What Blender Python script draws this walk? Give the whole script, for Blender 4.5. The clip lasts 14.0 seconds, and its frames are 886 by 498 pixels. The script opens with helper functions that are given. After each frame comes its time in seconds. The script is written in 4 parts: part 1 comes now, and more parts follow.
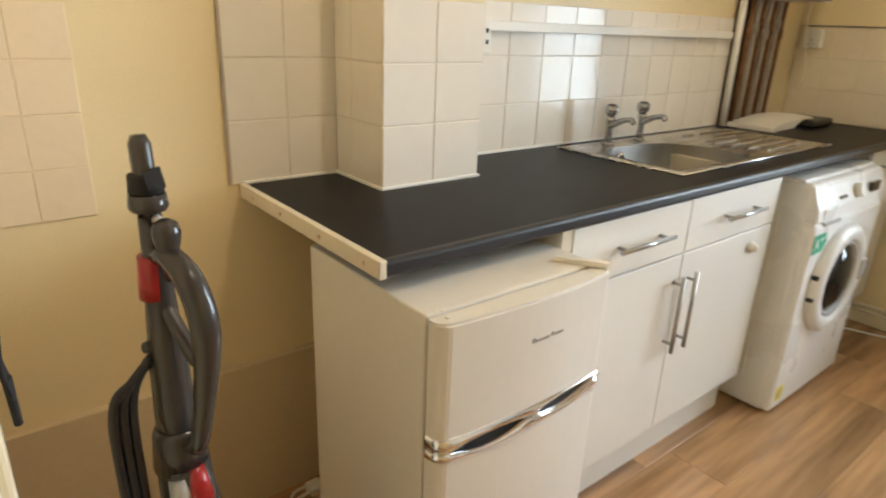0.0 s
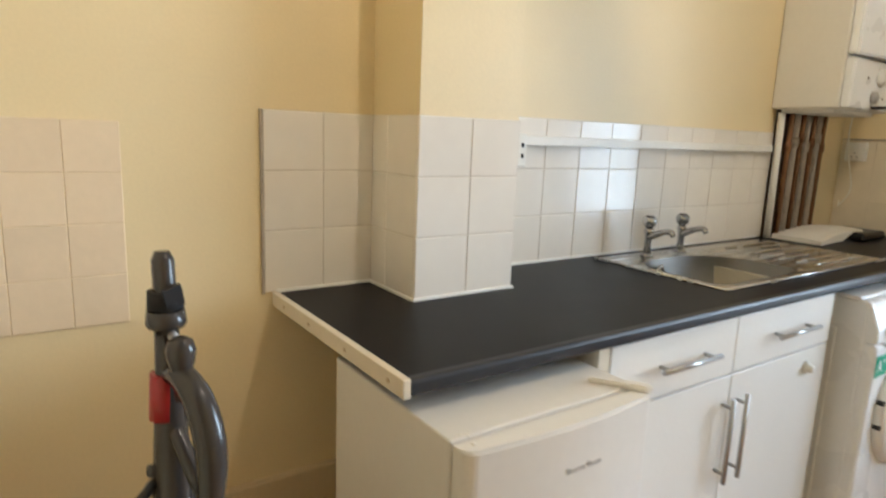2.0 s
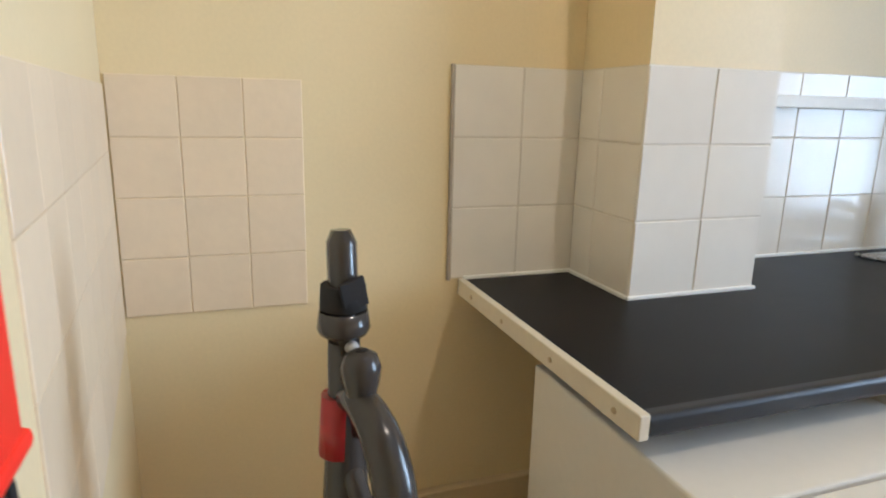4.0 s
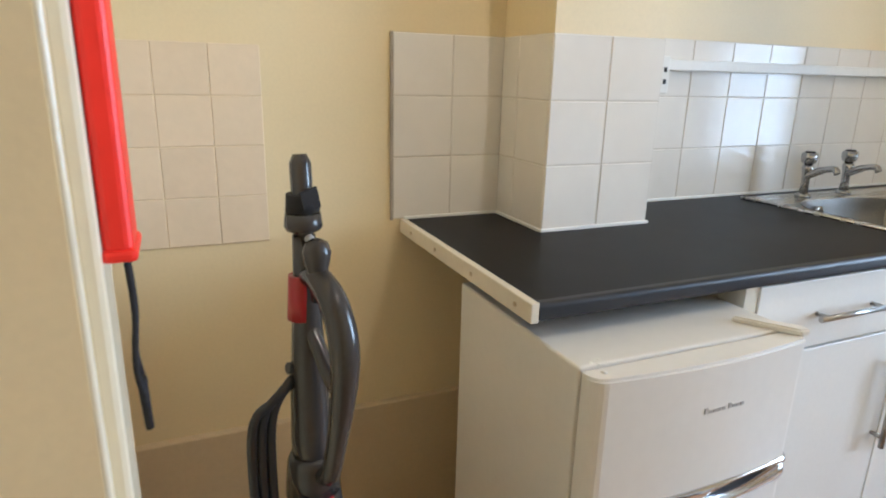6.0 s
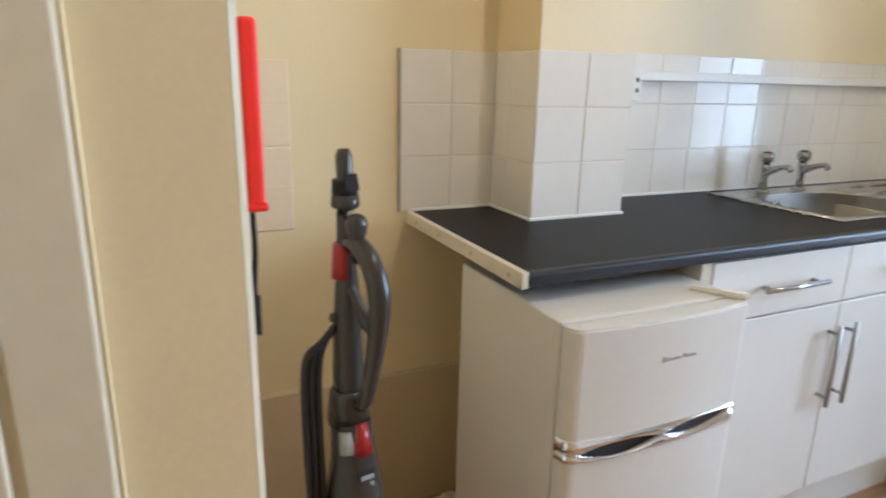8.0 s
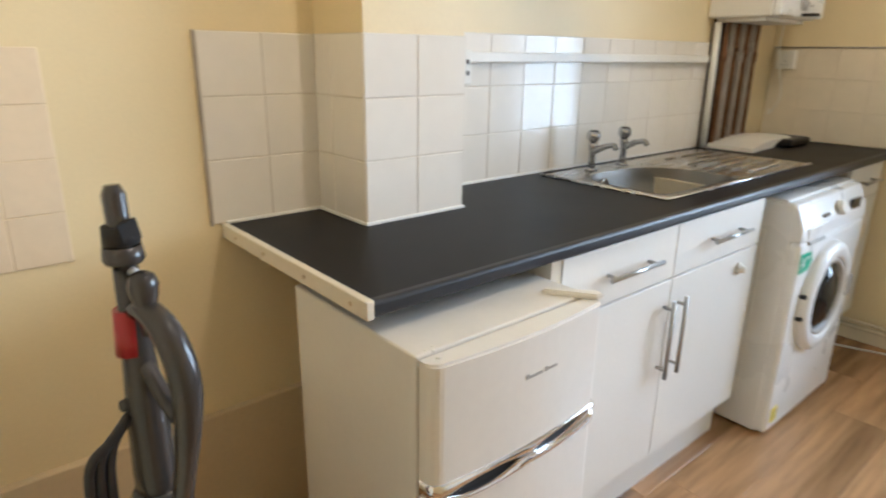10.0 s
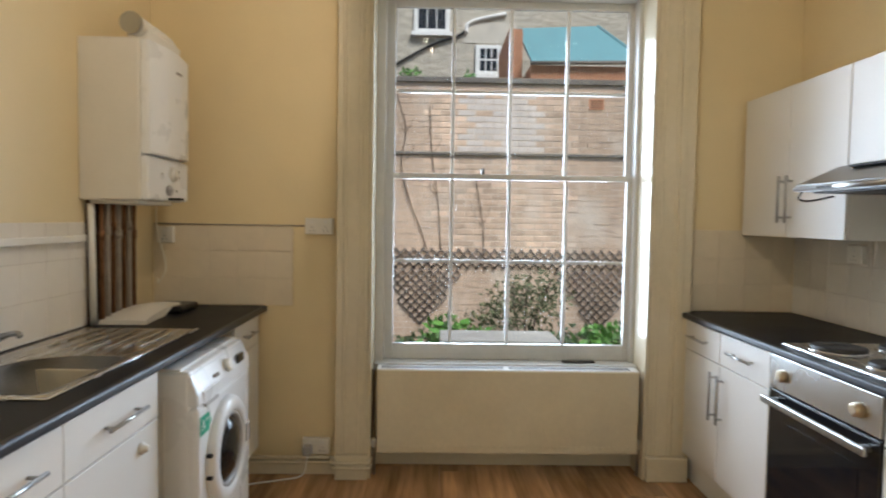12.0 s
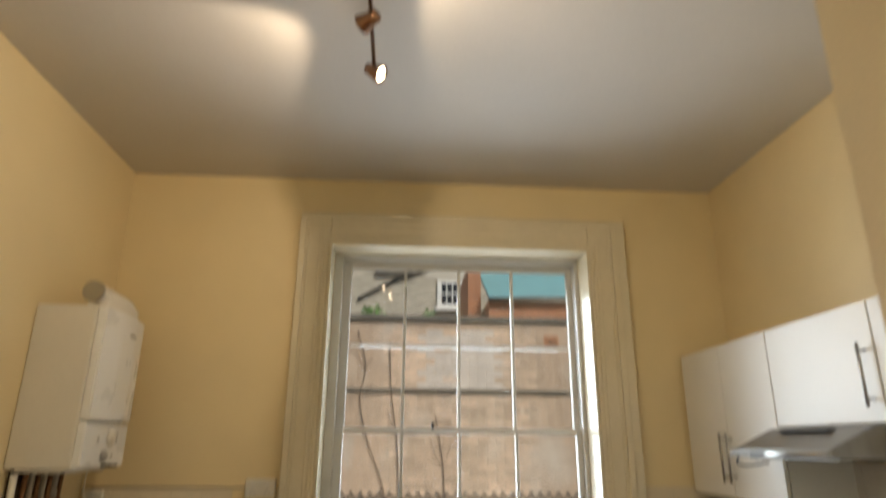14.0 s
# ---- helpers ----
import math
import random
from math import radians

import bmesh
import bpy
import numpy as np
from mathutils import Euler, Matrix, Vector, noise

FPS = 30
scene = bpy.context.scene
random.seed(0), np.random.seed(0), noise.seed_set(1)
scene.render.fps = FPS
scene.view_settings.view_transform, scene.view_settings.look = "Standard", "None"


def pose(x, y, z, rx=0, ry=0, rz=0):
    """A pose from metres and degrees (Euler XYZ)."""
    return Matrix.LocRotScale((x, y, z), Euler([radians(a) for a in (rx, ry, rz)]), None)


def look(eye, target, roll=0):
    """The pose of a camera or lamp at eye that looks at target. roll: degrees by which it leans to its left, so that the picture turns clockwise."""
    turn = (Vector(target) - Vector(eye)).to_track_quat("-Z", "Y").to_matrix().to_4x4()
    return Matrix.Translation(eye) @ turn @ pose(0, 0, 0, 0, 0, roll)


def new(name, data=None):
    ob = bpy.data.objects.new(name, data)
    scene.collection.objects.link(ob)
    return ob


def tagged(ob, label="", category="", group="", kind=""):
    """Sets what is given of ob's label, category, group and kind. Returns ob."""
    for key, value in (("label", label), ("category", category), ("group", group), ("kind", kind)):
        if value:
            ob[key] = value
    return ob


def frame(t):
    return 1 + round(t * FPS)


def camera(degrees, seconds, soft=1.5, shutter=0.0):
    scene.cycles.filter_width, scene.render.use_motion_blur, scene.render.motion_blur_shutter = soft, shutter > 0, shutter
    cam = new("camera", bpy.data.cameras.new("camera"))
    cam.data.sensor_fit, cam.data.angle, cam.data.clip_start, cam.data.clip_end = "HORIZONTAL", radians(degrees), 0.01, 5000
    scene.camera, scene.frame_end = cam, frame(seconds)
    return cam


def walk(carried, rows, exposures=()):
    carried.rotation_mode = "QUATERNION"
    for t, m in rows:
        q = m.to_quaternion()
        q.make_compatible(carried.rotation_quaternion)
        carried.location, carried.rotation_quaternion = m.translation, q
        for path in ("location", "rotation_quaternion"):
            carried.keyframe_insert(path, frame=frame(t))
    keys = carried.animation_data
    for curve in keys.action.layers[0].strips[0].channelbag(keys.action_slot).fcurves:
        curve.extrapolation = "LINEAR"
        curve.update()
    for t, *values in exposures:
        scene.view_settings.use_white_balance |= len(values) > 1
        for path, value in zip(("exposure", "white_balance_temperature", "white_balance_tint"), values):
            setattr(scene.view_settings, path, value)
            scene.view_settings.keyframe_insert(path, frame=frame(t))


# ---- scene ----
cam = camera(71.6, 14.0, soft=1.9, shutter=0.5)
PATH = [
    (0, (0.104, 0.17, 1.268), (1.291, 1.625, 0.581), 2.3),
    (0.5, (0.14, 0.165, 1.276), (1.214, 1.715, 0.611), 2.1),
    (1, (0.174, 0.11, 1.291), (1.279, 1.661, 0.679), 2.2),
    (1.5, (0.167, 0.098, 1.3), (1.29, 1.671, 0.785), 2.4),
    (2, (0.14, 0.186, 1.282), (1.265, 1.797, 0.91), 2.3),
    (2.5, (0.101, 0.326, 1.257), (1.212, 1.979, 1.066), 2.2),
    (2.7, (0.092, 0.369, 1.245), (1.113, 2.079, 1.056), 2.3),
    (4.8, (0.227, 0.429, 1.233), (0.845, 2.254, 0.696), 1.5),
    (5, (0.22, 0.407, 1.229), (0.911, 2.209, 0.707), 1.6),
    (5.5, (0.165, 0.323, 1.235), (0.952, 2.079, 0.69), 1.5),
    (6, (0.139, 0.213, 1.231), (0.911, 1.975, 0.684), 1.4),
    (6.5, (0.095, 0.152, 1.263), (0.808, 1.946, 0.741), 1.4),
    (7, (0.011, 0.1, 1.261), (0.733, 1.89, 0.738), 1.4),
    (7.5, (-0.01, 0.058, 1.237), (0.729, 1.84, 0.711), 1.3),
    (8, (0.027, 0.033, 1.238), (0.832, 1.787, 0.713), 1.3),
    (8.2, (0.039, 0.022, 1.244), (0.931, 1.735, 0.723), 1.4),
    (10.3, (0.121, 0.236, 1.298), (1.51, 1.514, 0.636), 0.7),
    (10.5, (0.109, 0.258, 1.339), (1.677, 1.315, 0.686), 1.0),
    (11, (0.094, 0.265, 1.416), (1.966, 0.847, 1.022), 1.1),
    (11.1, (0.085, 0.239, 1.419), (1.993, 0.75, 1.102), 0.9),
    (11.5, (0.091, 0.143, 1.388), (2.077, 0.364, 1.297), 1.0),
    (12, (0.116, 0.087, 1.372), (2.113, 0.048, 1.275), 0.9),
    (12.5, (0.147, 0.068, 1.417), (2.139, -0.079, 1.321), 0.8),
    (13, (0.149, 0.057, 1.478), (2.141, -0.105, 1.389), 0.8),
    (13.5, (0.083, 0.074, 1.536), (2.074, -0.091, 1.639), 0.9),
    (13.6, (0.071, 0.069, 1.536), (2.054, -0.094, 1.732), 0.7),
    (14, (0.008, 0.001, 1.53), (1.908, -0.131, 2.142), 0.4),
]
EXPOSURES = [(0, 0.50, 6600, 10), (1.5, 0.52, 6150, 10), (2.7, 0.30, 5750, 11), (5, 0.45, 5450, 11), (6.5, 0.44, 5450, 11), (8.2, 0.42, 5400, 12), (10.3, 0.60, 5850, 11), (11, 0.30, 6150, 12), (11.5, -0.10, 6150, 12), (12, -0.04, 6050, 13), (13.4, -0.15, 6350, 13), (14, -0.34, 6950, 12)]
walk(cam, [(t, look(eye, target, roll)) for t, eye, target, roll in PATH], EXPOSURES)

# ---- world and light ----
world = bpy.data.worlds.new("world")
scene.world = world
world.use_nodes = True
wn = world.node_tree
sky = wn.nodes.new("ShaderNodeTexSky")
sky.sky_type, sky.sun_disc = "NISHITA", False
sky.sun_elevation, sky.sun_rotation = radians(42), radians(60)
sky.air_density, sky.dust_density = 1.2, 3.0
wn.links.new(sky.outputs[0], wn.nodes["Background"].inputs[0])
wn.nodes["Background"].inputs[1].default_value = 0.15


def lamp(name, kind, place, target, power, colour, **more):
    data = bpy.data.lights.new(name, kind)
    data.energy, data.color = power, colour
    for key, value in more.items():
        if key == "angle":
            data.angle = value
        elif key == "size":
            data.size = value
        elif key == "size_y":
            data.shape, data.size_y, data.spread = "RECTANGLE", value, radians(115)
        elif key == "spot":
            data.spot_size, data.spot_blend = value, 0.3
        elif key == "soft":
            data.shadow_soft_size = value
    ob = new(name, data)
    ob.matrix_world = look(place, target)
    return ob


lamp("sun", "SUN", (0, 0, 20), (6.0, 3.5, 12), 4.6, (1, 0.96, 0.9), angle=radians(25))
lamp("window_daylight", "AREA", (3.76, -0.36, 1.55), (0, -0.36, 1.35), 52, (0.72, 0.86, 1.0), size=1.2, size_y=1.75)
WARM = (1.0, 0.82, 0.60)


# ---- materials ----
def material(name, colour, rough=0.5, metal=0.0, vary=0.08, scale=6.0, grain=60.0, bump=0.0, stretch=(1, 1, 1), stain=None, spread=0.0, coat=0.0, world=False, gloss=0.02):
    """Base colour varied at two scales, optional stain colour, fine relief; spread: difference from piece to piece."""
    m = bpy.data.materials.new(name)
    m.use_nodes = True
    nt = m.node_tree
    b = nt.nodes["Principled BSDF"]
    b.inputs["Roughness"].default_value, b.inputs["Metallic"].default_value = rough, metal
    b.inputs["Coat Weight"].default_value = coat
    tc = nt.nodes.new("ShaderNodeNewGeometry" if world else "ShaderNodeTexCoord")
    mp = nt.nodes.new("ShaderNodeMapping")
    mp.inputs["Scale"].default_value = stretch
    nt.links.new(tc.outputs["Position" if world else "Object"], mp.inputs[0])
    info = nt.nodes.new("ShaderNodeObjectInfo")
    if spread and not world:
        mul = nt.nodes.new("ShaderNodeMath")
        mul.operation = "MULTIPLY"
        mul.inputs[1].default_value = 37.0
        nt.links.new(info.outputs["Random"], mul.inputs[0])
        nt.links.new(mul.outputs[0], mp.inputs["Location"])

    def cloud(s, detail):
        n = nt.nodes.new("ShaderNodeTexNoise")
        n.inputs["Scale"].default_value, n.inputs["Detail"].default_value = s, detail
        nt.links.new(mp.outputs[0], n.inputs["Vector"])
        return n.outputs["Fac"]

    def ramp(fac, lo, hi, a, c):
        r = nt.nodes.new("ShaderNodeMapRange")
        for n, v in zip((1, 2, 3, 4), (lo, hi, a, c)):
            r.inputs[n].default_value = v
        nt.links.new(fac, r.inputs[0])
        return r.outputs[0]

    def times(a, c):
        n = nt.nodes.new("ShaderNodeMath")
        n.operation = "MULTIPLY"
        nt.links.new(a, n.inputs[0])
        nt.links.new(c, n.inputs[1])
        return n.outputs[0]

    large, fine = cloud(scale, 3), cloud(grain, 4)
    value = times(ramp(large, 0.3, 0.7, 1 - vary, 1 + vary), ramp(fine, 0.3, 0.7, 1 - vary * 0.6, 1 + vary * 0.6))
    if spread:
        value = times(value, ramp(info.outputs["Random"], 0, 1, 1 - spread, 1 + spread))
    hsv = nt.nodes.new("ShaderNodeHueSaturation")
    hsv.inputs["Color"].default_value = (*colour, 1)
    nt.links.new(value, hsv.inputs["Value"])
    out = hsv.outputs[0]
    if stain:
        mix = nt.nodes.new("ShaderNodeMix")
        mix.data_type = "RGBA"
        nt.links.new(ramp(cloud(scale * 1.7, 5), 0.52, 0.72, 0, 0.75), mix.inputs[0])
        nt.links.new(out, mix.inputs[6])
        mix.inputs[7].default_value = (*stain, 1)
        out = mix.outputs[2]
    nt.links.new(out, b.inputs["Base Color"])
    nt.links.new(ramp(large, 0.3, 0.7, max(rough - gloss, 0.02), min(rough + gloss, 1)), b.inputs["Roughness"])
    if bump:
        bp = nt.nodes.new("ShaderNodeBump")
        bp.inputs["Strength"].default_value, bp.inputs["Distance"].default_value = bump, 0.004
        nt.links.new(fine, bp.inputs["Height"])
        nt.links.new(bp.outputs[0], b.inputs["Normal"])
    return m


PAINT = material("cream_wall_paint", (0.80, 0.66, 0.40), 0.5, vary=0.03, scale=2.5, grain=140, bump=0.04)
PAINT_DADO = material("beige_board_paint", (0.66, 0.53, 0.34), 0.5, vary=0.04, scale=3, grain=70, bump=0.12)
PAINT_TILE = material("painted_tile", (0.77, 0.63, 0.445), 0.35, vary=0.03, scale=4, grain=50, bump=0.1, spread=0.03)
GLOSS = material("old_gloss_paint", (0.74, 0.66, 0.49), 0.2, vary=0.04, scale=4, grain=40, bump=0.1)
GLOSS_WHITE = material("white_gloss_paint", (0.80, 0.78, 0.74), 0.3, vary=0.03, scale=5, grain=40, bump=0.08)
# Off-white ceiling greyed: its weaker light is put into the base colour.
CEILING = material("dimmed_ceiling_paint", (0.60, 0.57, 0.53), 0.8, vary=0.03, scale=1.5, grain=70, bump=0.1)
TILE = material("white_glazed_tile", (0.82, 0.765, 0.68), 0.12, vary=0.02, scale=5, grain=25, bump=0.04, spread=0.03)
TILE_OLD = material("aged_cream_tile", (0.76, 0.66, 0.50), 0.22, vary=0.03, scale=5, grain=25, bump=0.04, spread=0.015)
GROUT = material("pale_grout", (0.70, 0.63, 0.53), 0.85, vary=0.08, scale=8, bump=0.2)
SILICONE = material("white_sealant", (0.85, 0.83, 0.78), 0.4, vary=0.03)
WORKTOP = material("black_laminate", (0.011, 0.011, 0.013), 0.42, vary=0.15, scale=5, grain=220, bump=0.05)
WORKTOP.node_tree.nodes["Principled BSDF"].inputs["Specular IOR Level"].default_value = 0.12
NOSING = material("black_laminate_edge", (0.012, 0.013, 0.017), 0.4, vary=0.1, scale=6, grain=200)
STRIP = material("cream_end_strip", (0.72, 0.65, 0.52), 0.45, vary=0.04)
FRIDGE = material("cream_white_enamel", (0.76, 0.73, 0.67), 0.3, vary=0.02, scale=4)
CABINET = material("cream_white_laminate", (0.79, 0.77, 0.72), 0.35, vary=0.02, scale=3, grain=100)
CARCASS = material("pale_chipboard_face", (0.70, 0.62, 0.48), 0.5, vary=0.05)
CHROME = material("chrome", (0.80, 0.80, 0.82), 0.08, 1.0, vary=0.03)
NICKEL = material("brushed_nickel", (0.42, 0.41, 0.39), 0.3, 1.0, vary=0.05, grain=200)
STEEL = material("stainless_steel", (0.60, 0.59, 0.57), 0.27, 1.0, vary=0.06, scale=4, grain=240, stretch=(1, 8, 1))
TAP_CHROME = material("dull_chrome", (0.46, 0.46, 0.47), 0.14, 1.0, vary=0.08, scale=9)
# Hood steel: a darker grey than STEEL, and rougher.
HOOD_STEEL = material("dark_hood_steel", (0.30, 0.295, 0.285), 0.36, 1.0, vary=0.08, scale=4, grain=240, stretch=(1, 8, 1))
TILE_SOUTH = material("plain_white_tile", (0.74, 0.70, 0.63), 0.2, vary=0.03, scale=5, grain=25, bump=0.03, spread=0.02)
# Darker than STEEL: the dimness inside the bowl is put into its colour.
BASIN = material("darkened_steel_basin", (0.25, 0.235, 0.215), 0.38, 1.0, vary=0.1, scale=7, grain=160)
WASHER = material("white_appliance_enamel", (0.84, 0.84, 0.83), 0.28, vary=0.015, scale=4)
PLASTIC_WHITE = material("white_plastic", (0.80, 0.77, 0.70), 0.4, vary=0.03)
PLASTIC_GREY = material("grey_vacuum_plastic", (0.043, 0.038, 0.035), 0.2, vary=0.06, scale=8, grain=90)
PLASTIC_LIGHT = material("silver_plastic", (0.42, 0.41, 0.40), 0.35, vary=0.05)
PLASTIC_RED = material("red_plastic", (0.33, 0.012, 0.014), 0.28, vary=0.06)
RED_BRIGHT = material("bright_red_plastic", (0.90, 0.028, 0.014), 0.45, vary=0.05, scale=9, grain=60)
BLACK = material("black_rubber", (0.010, 0.009, 0.009), 0.38, vary=0.1)
STRAP = material("black_webbing", (0.015, 0.014, 0.014), 0.85, vary=0.15, grain=300)
DARK_GLASS = material("dark_glass", (0.012, 0.012, 0.014), 0.05, vary=0.05)
IRON = material("black_hotplate_iron", (0.035, 0.033, 0.032), 0.5, vary=0.1)
COPPER = material("tarnished_copper", (0.24, 0.12, 0.06), 0.4, 0.7, vary=0.25, scale=12, grain=60)
PIPE_GREY = material("painted_pipe", (0.42, 0.36, 0.29), 0.5, vary=0.15, scale=10)
BOARD_DARK = material("dark_backboard", (0.09, 0.05, 0.025), 0.7, vary=0.2, scale=8, stretch=(1, 1, 0.2))
BRASS = material("brass_knob", (0.60, 0.50, 0.36), 0.35, 1.0, vary=0.05)
BRONZE = material("copper_coloured_metal", (0.30, 0.17, 0.11), 0.25, 1.0, vary=0.08)
GREEN = material("green_sticker", (0.0, 0.36, 0.20), 0.4, vary=0.02)
YELLOW = material("yellow_sticker", (0.85, 0.72, 0.02), 0.4, vary=0.03)
WHITE_INK = material("white_ink", (0.85, 0.85, 0.85), 0.5, vary=0.02)
SILVER_INK = material("silver_ink", (0.42, 0.40, 0.37), 0.35, vary=0.02)
SASH = material("sash_paint", (0.66, 0.65, 0.62), 0.35, vary=0.05, scale=8, grain=60, bump=0.1)
GREY_INK = material("grey_ink", (0.28, 0.26, 0.24), 0.4, vary=0.02)
DARK = material("dark_recess", (0.02, 0.018, 0.016), 0.7, vary=0.1)
WOOD = material("oak_laminate", (0.47, 0.265, 0.125), 0.25, vary=0.34, scale=3.0, grain=22, bump=0.1, stretch=(0.16, 1.8, 1.8), stain=(0.15, 0.075, 0.032), spread=0.12)
BRICK = material("weathered_buff_brick", (0.62, 0.45, 0.33), 0.9, vary=0.2, scale=1.1, grain=9, bump=0.3, stain=(0.68, 0.60, 0.52), spread=0.22, world=True, stretch=(1, 1, 0.6))
BRICK_PALE = material("limewashed_brick", (0.66, 0.58, 0.52), 0.9, vary=0.12, scale=1.6, grain=12, bump=0.3, spread=0.06, world=True, stretch=(1, 2, 0.5))
BRICK_RED = material("orange_brick", (0.48, 0.22, 0.12), 0.9, vary=0.14, scale=6, grain=45, bump=0.3, spread=0.15)
MORTAR = material("lime_mortar", (0.60, 0.49, 0.39), 0.95, vary=0.12, scale=6, bump=0.3)
COPING = material("weathered_coping", (0.16, 0.14, 0.12), 0.9, vary=0.2, scale=5, bump=0.3)
STOCK = material("london_stock_brick", (0.46, 0.41, 0.33), 0.9, vary=0.2, scale=2.2, grain=3.0, bump=0.3, stain=(0.33, 0.29, 0.23), world=True, stretch=(1, 1.5, 7))
RENDERED = material("pale_render", (0.55, 0.50, 0.42), 0.85, vary=0.1, scale=4, bump=0.2)
TEAL = material("verdigris_roofing", (0.13, 0.30, 0.32), 0.6, vary=0.07, scale=3, grain=30, bump=0.1)
SOIL = material("dark_soil", (0.055, 0.045, 0.035), 0.95, vary=0.3, scale=6, bump=0.5)
STONE = material("pale_paving_stone", (0.42, 0.41, 0.38), 0.85, vary=0.12, scale=4, bump=0.3)
TRELLIS = material("grey_weathered_wood", (0.15, 0.12, 0.10), 0.85, vary=0.2, scale=5)
LEAF = material("dark_green_leaf", (0.05, 0.10, 0.035), 0.5, vary=0.3, scale=5, grain=20)
LEAF_BRIGHT = material("bright_green_leaf", (0.10, 0.25, 0.04), 0.5, vary=0.25, scale=5, grain=20)
LEAF_DRY = material("olive_twig_leaf", (0.10, 0.11, 0.05), 0.6, vary=0.3, scale=5, grain=20)
BARK = material("brown_bark", (0.09, 0.06, 0.045), 0.9, vary=0.2)


def glow(name, colour, strength):
    m = bpy.data.materials.new(name)
    m.use_nodes = True
    b = m.node_tree.nodes["Principled BSDF"]
    b.inputs["Emission Color"].default_value, b.inputs["Emission Strength"].default_value = (*colour, 1), strength
    return m


def clear_glass(name):
    """Thin pane: mostly see-through, with a reflection that grows with the angle."""
    m = bpy.data.materials.new(name)
    m.use_nodes = True
    nt = m.node_tree
    nt.nodes.remove(nt.nodes["Principled BSDF"])
    mix, tr, gl, fr = (nt.nodes.new("ShaderNode" + k) for k in ("MixShader", "BsdfTransparent", "BsdfGlossy", "Fresnel"))
    tr.inputs[0].default_value, gl.inputs["Roughness"].default_value = (0.96, 0.98, 0.97, 1), 0.02
    fr.inputs[0].default_value = 1.45
    for a, c in ((fr.outputs[0], mix.inputs[0]), (tr.outputs[0], mix.inputs[1]), (gl.outputs[0], mix.inputs[2]), (mix.outputs[0], nt.nodes["Material Output"].inputs[0])):
        nt.links.new(a, c)
    return m


BULB = glow("halogen_bulb", (1.0, 0.82, 0.55), 30.0)
GLASS = clear_glass("window_glass")


# ---- mesh helpers ----
def box(bm, x0, x1, y0, y1, z0, z1, bevel=0.0, seg=2):
    made = bmesh.ops.create_cube(bm, size=1)["verts"]
    for v in made:
        v.co = Vector(((x0 + x1) / 2 + v.co.x * (x1 - x0), (y0 + y1) / 2 + v.co.y * (y1 - y0), (z0 + z1) / 2 + v.co.z * (z1 - z0)))
    if bevel:
        edges = {e for v in made for e in v.link_edges}
        bmesh.ops.bevel(bm, geom=list(edges), offset=bevel, segments=seg, affect="EDGES", profile=0.5)
    return bm


def block(*args, **kw):
    return box(bmesh.new(), *args, **kw)


def prism(points, z0, z1, bevel=0.0, bm=None, seg=2):
    bm = bm or bmesh.new()
    low = [bm.verts.new((x, y, z0)) for x, y in points]
    top = [bm.verts.new((x, y, z1)) for x, y in points]
    n = len(points)
    faces = [bm.faces.new(low[::-1]), bm.faces.new(top)]
    faces += [bm.faces.new((low[i], low[(i + 1) % n], top[(i + 1) % n], top[i])) for i in range(n)]
    bmesh.ops.recalc_face_normals(bm, faces=faces)
    if bevel:
        bmesh.ops.bevel(bm, geom=list({e for f in faces for e in f.edges}), offset=bevel, segments=seg, affect="EDGES")
    return bm


def tube(points, radii, sides=12, bm=None, flat=1.0, caps=True):
    """A round bar along points, smoothed between them; radii: one, or one a point."""
    bm = bm or bmesh.new()
    pts = [Vector(p) for p in points]
    rs = list(radii) if hasattr(radii, "__len__") else [radii] * len(pts)
    rings, up = [], None
    for i, p in enumerate(pts):
        way = (pts[min(i + 1, len(pts) - 1)] - pts[max(i - 1, 0)]).normalized()
        if up is None:
            up = Vector((0, 0, 1)) if abs(way.z) < 0.9 else Vector((1, 0, 0))
        side = way.cross(up).normalized()
        up = side.cross(way).normalized()
        rings.append([bm.verts.new(p + rs[i] * (math.cos(a) * side + flat * math.sin(a) * up)) for a in (2 * math.pi * k / sides for k in range(sides))])
    for a, c in zip(rings, rings[1:]):
        for k in range(sides):
            f = bm.faces.new((a[k], a[(k + 1) % sides], c[(k + 1) % sides], c[k]))
            f.smooth = True
    if caps:
        bm.faces.new(rings[0][::-1])
        bm.faces.new(rings[-1])
    bmesh.ops.recalc_face_normals(bm, faces=bm.faces)
    return bm


def curve(points, steps=6):
    """Points on a smooth line through the given ones."""
    p = [Vector(q) for q in points]
    p = [2 * p[0] - p[1], *p, 2 * p[-1] - p[-2]]
    out = []
    for a, b, c, d in zip(p, p[1:], p[2:], p[3:]):
        for k in range(steps):
            t = k / steps
            out.append(0.5 * (2 * b + (c - a) * t + (2 * a - 5 * b + 4 * c - d) * t * t + (3 * b - a - 3 * c + d) * t ** 3))
    return out + [p[-2]]


def lathe(profile, m, sides=28, bm=None):
    """Turned round the local z axis: profile of (radius, height), laid by the pose m."""
    bm = bm or bmesh.new()
    rings = [[bm.verts.new(m @ Vector((r * math.cos(a), r * math.sin(a), h))) for a in (2 * math.pi * k / sides for k in range(sides))] for r, h in profile]
    for a, c in zip(rings, rings[1:]):
        for k in range(sides):
            f = bm.faces.new((a[k], a[(k + 1) % sides], c[(k + 1) % sides], c[k]))
            f.smooth = True
    bm.faces.new(rings[0][::-1])
    bm.faces.new(rings[-1])
    bmesh.ops.recalc_face_normals(bm, faces=bm.faces)
    return bm


